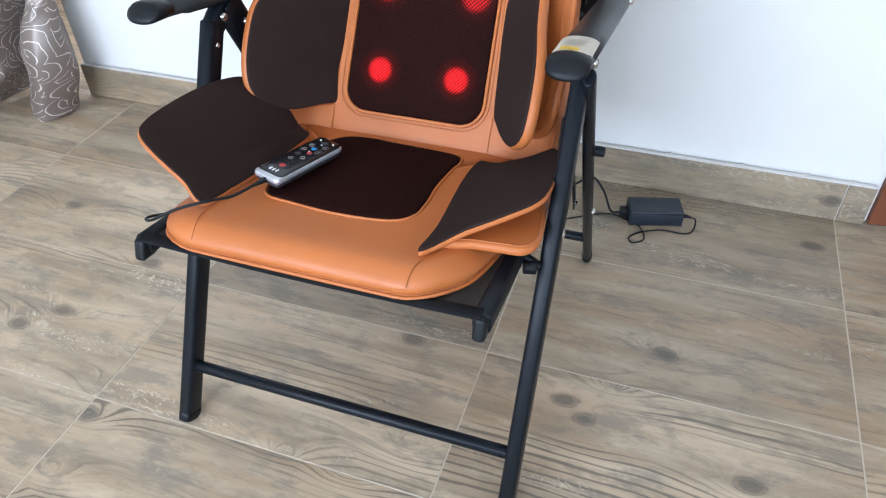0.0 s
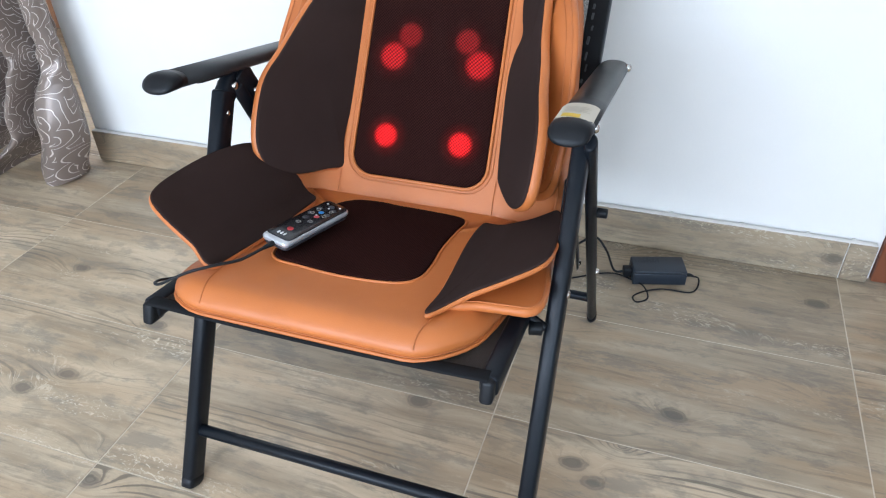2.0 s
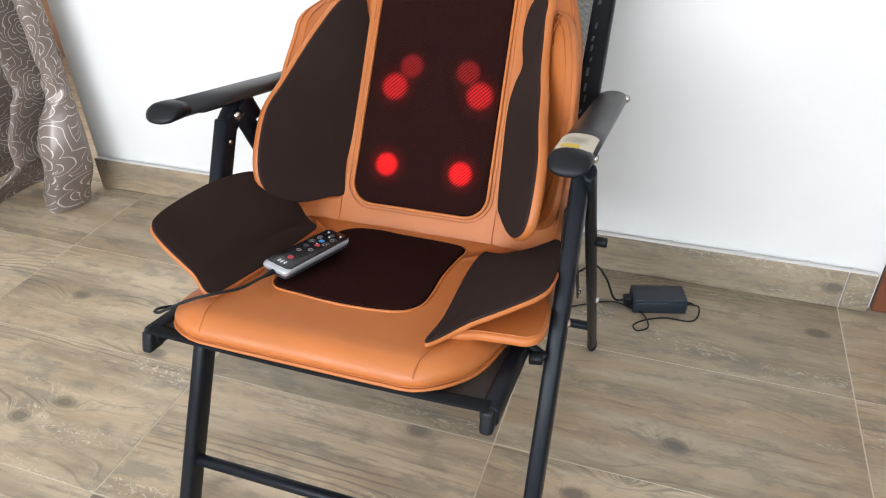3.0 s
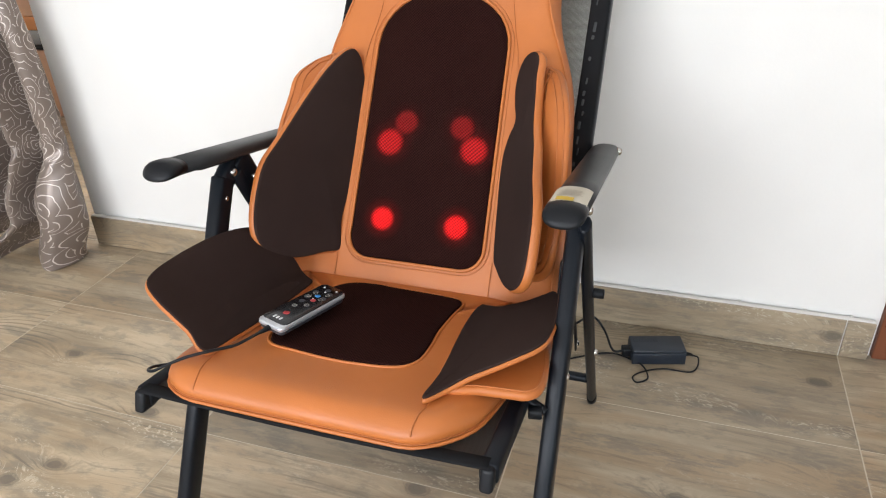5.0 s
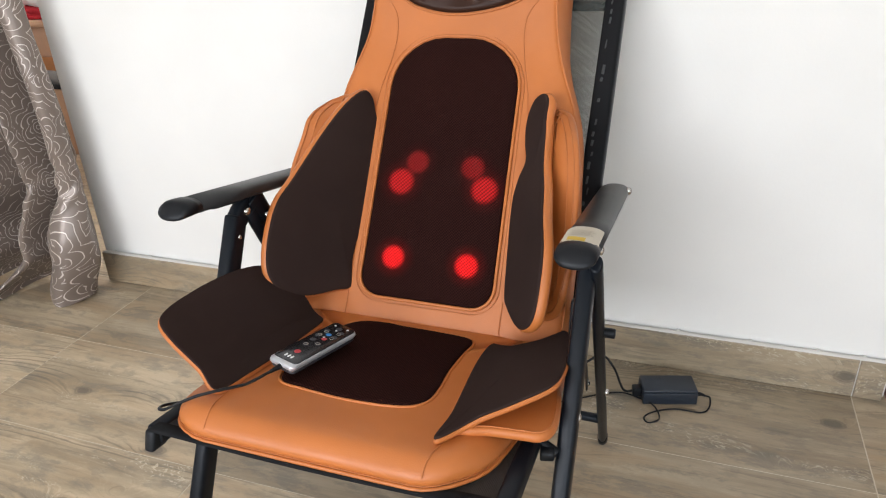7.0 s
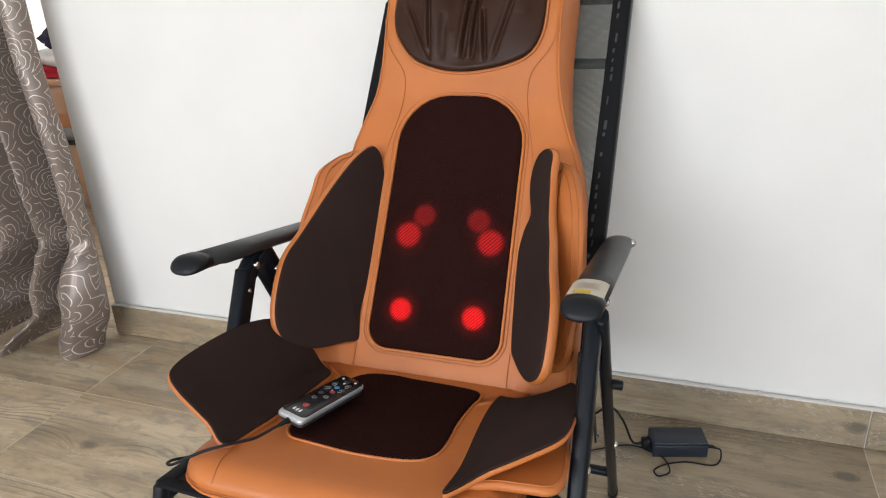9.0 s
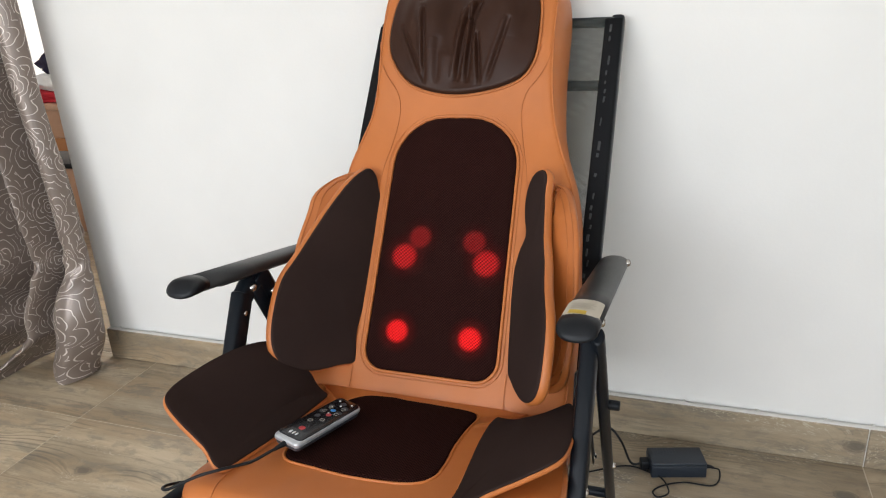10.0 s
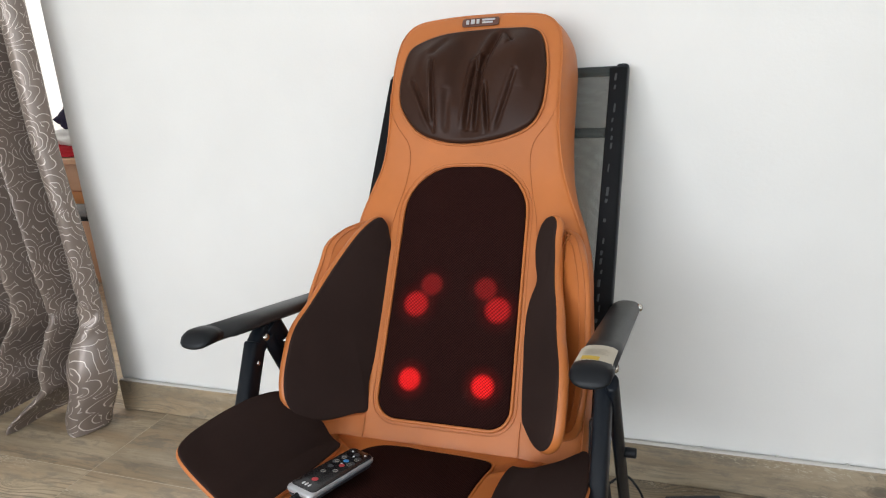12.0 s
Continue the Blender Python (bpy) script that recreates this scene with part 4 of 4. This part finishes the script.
for s, tilt, shape in ((-1, 29, LEFT_FLAP), (1, 18, RIGHT_FLAP)):
    A = radians(tilt)

    def onflap(a, v, h, s=s, A=A):
        k = (A + (0.25 * blend(0.10, 0.30, v) if s < 0 else 0.0)) * blend(-0.012, 0.050, a)      # the hinge lies flat on the pad
        return onpad(s * (0.142 + a * math.cos(k)) - s * h * math.sin(k), v, 0.0535 + max(a, 0.0) * math.sin(k) + h * math.cos(k))

    flap_o = spline(shape, 6)
    flap = put("seat_flap", pillow(flap_o, 0.008, 0.0035, 0.0, lambda a, v, h, w=onflap: w(a, v, h - 0.002), 5, 4), M["orange"], cushion, "side flap with dark brown face and orange edge")
    fo = inset(flap_o if area2(flap_o) > 0 else flap_o[::-1], 0.0005)
    put("flap_face", pillow(fo, 0.004, 0.003, 0.002, lambda a, v, h, w=onflap: w(a, v, h + 0.0045), 5, 3), M["brown"], flap, "dark brown cloth face")
    if s > 0:
        low_o = spline([(0.008, 0.086), (0.056, 0.094), (0.089, 0.099), (0.1136, 0.104), (0.1264, 0.1245), (0.126, 0.165), (0.118, 0.22), (0.11, 0.29), (0.05, 0.30), (0.0, 0.28), (-0.004, 0.18)], 6)
        low = put("flap_lining", pillow(low_o, 0.012, 0.005, 0.0, lambda u, v, h: onpad(0.140 + u, v, h + 0.047 - 0.02 * u), 5, 4), M["orange"], cushion, "orange lower layer of the open side flap")
        lo = low_o if area2(low_o) > 0 else low_o[::-1]
        put("lining_seam", piping(inset(lo, 0.006), 0.0122, 0.0011, lambda u, v, h: onpad(0.140 + u, v, h + 0.047 - 0.02 * u), 6), M["seam"], low)

# ---- remote control ----
RC = Vector((-0.4685, 0.777, 0.4150))
remote = thing("remote_control", "silver remote control with black button face lying on the seat cushion", "remote control", RC)
ra = radians(75)
RU = Vector((math.cos(ra), math.sin(ra), -0.13)).normalized()
RW = Vector((math.sin(ra), -math.cos(ra), -0.06)).normalized()
RN = RW.cross(RU).normalized()
if RN.z < 0:
    RN = -RN


def onrem(w, l, h):
    return RC + RW * (w * 0.87) + RU * l + RN * h


ro = rounded(0.0262, 0.0250, -0.066, 0.066, 0.0080, 0.0100)
shell = put("lower_shell", pillow(rounded(0.0244, 0.0232, -0.064, 0.064, 0.0080, 0.0100), 0.009, 0.0045, 0, lambda w, l, h: onrem(w, l, h - 0.002), 3, 4), M["grey"], remote, "dark grey lower shell")
put("silver_rim", pillow(ro, 0.009, 0.004, 0, lambda w, l, h: onrem(w, l, h + 0.004), 3, 4), M["silver"], remote, "silver rim")
put("face_plate", pillow(rounded(0.0242, 0.0232, -0.0585, 0.0642, 0.0070, 0.0085), 0.002, 0.001, 0.001, lambda w, l, h: onrem(w, l, h + 0.0122), 3, 2), M["face"], remote, "black glossy face")


def button(w, l, r, mat, label, rl=None):
    rl = rl or r
    o = [Vector((w + r * math.cos(2 * math.pi * i / 16), l + rl * math.sin(2 * math.pi * i / 16))) for i in range(16)]
    put("button", pillow(o, 0.0009, 0.0004, 0.0002, lambda a, b, h: onrem(a * 1.05, b * 0.885, h + 0.0144), 2, 2), mat, remote, label)


button(0.0, -0.038, 0.0052, M["red"], "red power button")
button(0.004, 0.016, 0.0046, M["red"], "red button")
button(0.0, 0.031, 0.0046, M["blue"], "blue button")
for w, l in ((-0.006, -0.014), (0.007, -0.002), (-0.008, 0.004), (0.012, 0.030), (-0.011, 0.040), (0.011, 0.047), (0.0, 0.056), (-0.012, 0.020)):
    button(w, l, 0.0048, M["grey"], "grey button")
for w, l in ((-0.012, 0.061), (0.012, 0.062), (0.0, 0.049), (-0.006, -0.014), (0.007, -0.002), (0.0, 0.020)):
    button(w, l, 0.0018, M["white"], "white printed mark")
for w, l in ((-0.006, -0.014), (0.007, -0.002), (-0.009, 0.036), (0.011, 0.042), (-0.010, 0.022), (0.012, 0.024)):
    ring = [onrem((w + 0.0034 * math.cos(a)) * 1.05, (l + 0.0034 * math.sin(a)) * 0.885, 0.0155) for a in [2 * math.pi * i / 16 for i in range(16)]]
    put("printed_ring", sweep(ring, 0.00022, sides=4, closed=True), M["print"], remote)
for w, l, a in ((-0.006, -0.0555, 0.003), (0.0, -0.0555, 0.0028), (0.006, -0.0555, 0.0026)):
    button(w, l, a * 0.62, M["white"], "pale maker's mark", 0.0040)

# remote's cable over the pad to the chair's side
rcable = thing("remote_cable", "thin black cable running from the remote over the seat edge", "cable", (-0.55, 0.65, 0.43))
end = onrem(0, -0.065, 0.006)
rd = -RU
put("strain_relief", sweep([end, end + rd * 0.008, end + rd * 0.018], 0.0042, taper=lambda t: 1.0 - 0.45 * t), M["plastic"], rcable, "ribbed strain relief")
put("lead", sweep(spline([end + rd * 0.012, end + rd * 0.022, (-0.506, 0.671, 0.4290), (-0.519, 0.655, 0.4315), (-0.532, 0.641, 0.4335), (-0.552, 0.629, 0.4305), (-0.571, 0.618, 0.4240), (-0.590, 0.611, 0.4150), (-0.602, 0.614, 0.4110), (-0.608, 0.628, 0.4040), (-0.604, 0.646, 0.3950), (-0.585, 0.665, 0.3890)], 8, False), 0.0020, sides=8), M["plastic"], rcable)

# ---- power adapter ----
AC = Vector((0.0105, 1.3635, 0.0))
adapter = thing("power_adapter", "black plastic power brick lying on the tiled floor", "power adapter", AC)
turn = radians(15.5)
AU, AV = Vector((math.cos(turn), math.sin(turn), 0)), Vector((-math.sin(turn), math.cos(turn), 0))


def onadp(u, v, h):
    return AC + AU * u + AV * v + Vector((0, 0, h))


def abox(u0, v0, h0, u1, v1, h1, bevel):
    bm = box(u0, v0, h0, u1, v1, h1, bevel, 3)
    for v in bm.verts:
        v.co = onadp(*v.co)
    return bm


put("lower_case", abox(-0.056, -0.0285, 0.001, 0.056, 0.0285, 0.0290, 0.002), M["brick"], adapter)
put("upper_case", abox(-0.0558, -0.0283, 0.0292, 0.0558, 0.0283, 0.0360, 0.0028), M["brick"], adapter)
for i in range(9):
    put("vent_rib", abox(-0.048 + i * 0.006, 0.006, 0.0356, -0.0455 + i * 0.006, 0.024, 0.0366, 0.0004), M["brick"], adapter)
put("inlet", abox(-0.074, -0.010, 0.006, -0.055, 0.010, 0.026, 0.003), M["plastic"], adapter, "black mains plug")
put("outlet_boot", sweep([onadp(0.061, -0.008, 0.014), onadp(0.070, -0.008, 0.013), onadp(0.076, -0.010, 0.011)], 0.0045, taper=lambda t: 1 - 0.45 * t), M["plastic"], adapter)
mains = thing("mains_cable", "black power cable on the floor running under the chair", "cable", (-0.1, 1.3, 0.0))
put("lead", sweep(spline([onadp(-0.072, 0, 0.016), onadp(-0.092, 0.006, 0.014), (-0.105, 1.392, 0.030), (-0.135, 1.40, 0.055), (-0.17, 1.38, 0.040), (-0.24, 1.34, 0.006), (-0.36, 1.30, 0.004), (-0.50, 1.32, 0.004)], 8, False), 0.0026, sides=8), M["plastic"], mains)
lowcable = thing("low_voltage_cable", "thin black cable looping from the power brick along the floor", "cable", (0.0, 1.3, 0.0))
put("lead", sweep(spline([onadp(0.074, -0.010, 0.011), (0.097, 1.374, 0.008), (0.096, 1.345, 0.004), (0.080, 1.325, 0.003), (0.03, 1.322, 0.003), (-0.01, 1.302, 0.003), (-0.03, 1.278, 0.003), (-0.02, 1.262, 0.0035), (0.0, 1.280, 0.0045), (-0.012, 1.315, 0.006), (-0.04, 1.335, 0.004), (-0.09, 1.345, 0.003), (-0.17, 1.300, 0.003), (-0.25, 1.25, 0.003), (-0.36, 1.20, 0.003)], 8, False), 0.0017, sides=8), M["plastic"], lowcable)

# ---- curtain ----
curtain = thing("curtain", "floor-length taupe satin curtain with pale rose outlines, gathered at its foot", "curtain", (-1.95, 1.36, 0))


def curtain_plan(z):
    """The line of the cloth seen from above at a height: free edge first, then crest and valley in turn."""
    low = blend(0.34, 0.16, z)                  # the foot puffs out
    floor_ = blend(0.13, 0.0, z)                # and its tips trail on the floor
    high = blend(0.45, 0.85, z)
    pinch = math.exp(-((z - 0.345) / 0.055) ** 2)
    edge = -1.512 - 0.032 * high + 0.006 * low - 0.045 * floor_
    pts = [(edge - 0.075, 1.458), (edge - 0.034, 1.432 - 0.01 * low), (edge - 0.002, 1.400 - 0.025 * low)]
    pts.append((edge - 0.026 - 0.022 * low, 1.366 - 0.050 * low + 0.012 * pinch - 0.022 * floor_))
    pts.append((edge - 0.058 - 0.052 * low, 1.376 - 0.046 * low))
    pts.append((edge - 0.076 - 0.066 * low, 1.425 - 0.010 * low))
    pts.append((edge - 0.092 - 0.066 * low - 0.010 * floor_, 1.482))
    pts.append((edge - 0.112 - 0.062 * low - 0.055 * floor_, 1.405 - 0.020 * low))
    pts.append((edge - 0.134 - 0.062 * low - 0.066 * floor_, 1.338 - 0.018 * low + 0.018 * pinch - 0.060 * floor_))
    pts.append((edge - 0.158 - 0.085 * low - 0.060 * floor_, 1.378 - 0.010 * low))
    pts.append((edge - 0.205 - 0.085 * low - 0.045 * floor_, 1.490))
    x = edge - 0.270 - 0.085 * low - 0.040 * floor_
    for k in range(7):
        lean_ = 0.012 * math.sin(k * 2.1 + z * 1.4)
        pts.append((x + lean_, 1.345 + 0.012 * math.sin(k * 1.7) - 0.045 * low * (0.6 + 0.4 * math.sin(k * 2.9)) + 0.015 * pinch - 0.050 * floor_))
        pts.append((x - 0.030 + lean_, 1.385))
        pts.append((x - 0.065 + lean_ * 0.5, 1.488 - 0.008 * math.sin(k * 3.1)))
        x -= 0.118 + 0.012 * math.sin(k * 1.3)
    return pts


NU = 12


def curtain_row(z):
    line = spline([(x, y, 0) for x, y in curtain_plan(z)], NU, False)
    crush = math.exp(-((z - 0.33) / 0.07) ** 2)
    out = []
    for i, p in enumerate(line):
        a = i / NU
        y = p.y + 0.0055 * crush * math.sin(z * 95 + a * 4.1) * math.sin(a * 1.7 + z * 20) + 0.003 * math.sin(z * 31 + a * 2.3) * blend(0.5, 0.2, z)
        x = p.x + 0.004 * crush * math.sin(z * 70 - a * 3.3) + 0.0035 * math.sin(z * 7 + a * 0.9)
        lift = 0.016 * blend(0.06, 0.0, z) * (p.y - 1.30) / 0.15
        out.append(Vector((x, y, z + max(0.0, lift) + 0.004)))
    return out


bm = bmesh.new()
layer = bm.loops.layers.uv.new("UVMap")
NZ = 150
zs = [0.0 + 2.25 * (j / NZ) ** 1.35 for j in range(NZ + 1)]
rows = [curtain_row(z) for z in zs]
grid = [[bm.verts.new(p) for p in row] for row in rows]
NA = len(rows[0]) - 1
level = curtain_row(0.6)
arc = [0.0]
for a, b in zip(level, level[1:]):
    arc.append(arc[-1] + (b - a).length)
uvs = {grid[j][i]: (arc[i], zs[j]) for j in range(NZ + 1) for i in range(NA + 1)}
for j in range(NZ):
    for i in range(NA):
        f = bm.faces.new((grid[j][i], grid[j][i + 1], grid[j + 1][i + 1], grid[j + 1][i]))
        for l in f.loops:
            l[layer].uv = uvs[l.vert]
ob = put("curtain_panel", bm, M["curtain"], curtain)
solid = ob.modifiers.new("thickness", "SOLIDIFY")
solid.thickness = 0.0016
put("curtain_rod", bar((-2.6, 1.405, 2.265), (-1.40, 1.405, 2.265), 0.012, sides=14), M["steel"], curtain, "steel curtain rod")

# ---- things in the far room ----
table = thing("wooden_desk", "pink-beige wooden desk with an orange rail beyond the curtain", "desk", (-2.6, 2.65, 0))
put("desk_top", box(-3.15, 2.34, 0.575, -1.95, 2.95, 0.60, 0.004), M["skytile"], table)
put("front_panel", box(-3.12, 2.36, 0.455, -1.98, 2.385, 0.573, 0.003), M["skytile"], table)
put("front_rail", box(-3.12, 2.355, 0.398, -1.98, 2.385, 0.453, 0.003), M["pine"], table, "orange varnished rail")
for x in (-3.08, -2.02):
    for y in (2.40, 2.90):
        put("leg", box(x - 0.025, y - 0.025, 0, x + 0.025, y + 0.025, 0.575, 0.004), M["pine"], table)
crate = thing("storage_box", "beige storage box under the desk", "box", (-2.6, 2.55, 0))
put("box_body", box(-3.0, 2.42, 0.0, -2.2, 2.85, 0.30, 0.008), M["skytile"], crate)
put("box_lid", box(-3.01, 2.41, 0.302, -2.19, 2.86, 0.325, 0.006), M["plastic"], crate, "dark lid")


def heap(cx, cy, z, rx, ry, rz, seed):
    bm = bmesh.new()
    bmesh.ops.create_icosphere(bm, subdivisions=4, radius=1)
    for v in bm.verts:
        n = noise.fractal(v.co * 2.2 + Vector((seed, 0, 0)), 1.0, 2.0, 4) * 0.22
        c = v.co * (1 + n)
        v.co = Vector((cx + c.x * rx, cy + c.y * ry, z + max(0.0, (c.z + 0.5)) * rz))
    return bm


for nm, args, mat, lab in (("folded_cloth", (-2.55, 2.50, 0.60, 0.30, 0.13, 0.035, 1), "redcloth", "red folded cloth on the wooden desk"), ("folded_cloth", (-2.55, 2.52, 0.645, 0.28, 0.12, 0.055, 3), "whitecloth", "white folded cloth on a red one"), ("clothes_pile", (-2.52, 2.52, 0.715, 0.22, 0.11, 0.085, 5), "darkcloth", "crumpled dark violet clothes on white cloth")):
    tagged(mesh_object(nm, heap(*args), M[mat]), lab, "cloth")

# ---- floor tiles ----
P, Q = 0.603, 0.302
meshes = {}
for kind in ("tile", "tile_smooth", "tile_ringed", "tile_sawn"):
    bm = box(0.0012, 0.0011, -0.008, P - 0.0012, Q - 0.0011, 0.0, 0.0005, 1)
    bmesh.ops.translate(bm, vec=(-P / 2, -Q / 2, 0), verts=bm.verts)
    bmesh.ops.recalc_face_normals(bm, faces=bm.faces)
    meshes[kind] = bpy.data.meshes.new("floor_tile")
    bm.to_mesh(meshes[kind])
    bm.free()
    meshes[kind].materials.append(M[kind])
# prints of the rows beside the chair, laid paler west and darker east after the light, then at random
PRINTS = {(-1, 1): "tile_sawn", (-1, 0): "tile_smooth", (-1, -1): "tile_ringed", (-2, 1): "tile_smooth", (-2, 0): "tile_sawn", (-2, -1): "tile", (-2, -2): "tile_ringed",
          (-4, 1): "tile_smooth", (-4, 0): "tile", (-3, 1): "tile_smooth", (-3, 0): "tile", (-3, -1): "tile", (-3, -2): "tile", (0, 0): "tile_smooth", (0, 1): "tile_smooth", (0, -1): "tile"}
pick = random.Random(4)
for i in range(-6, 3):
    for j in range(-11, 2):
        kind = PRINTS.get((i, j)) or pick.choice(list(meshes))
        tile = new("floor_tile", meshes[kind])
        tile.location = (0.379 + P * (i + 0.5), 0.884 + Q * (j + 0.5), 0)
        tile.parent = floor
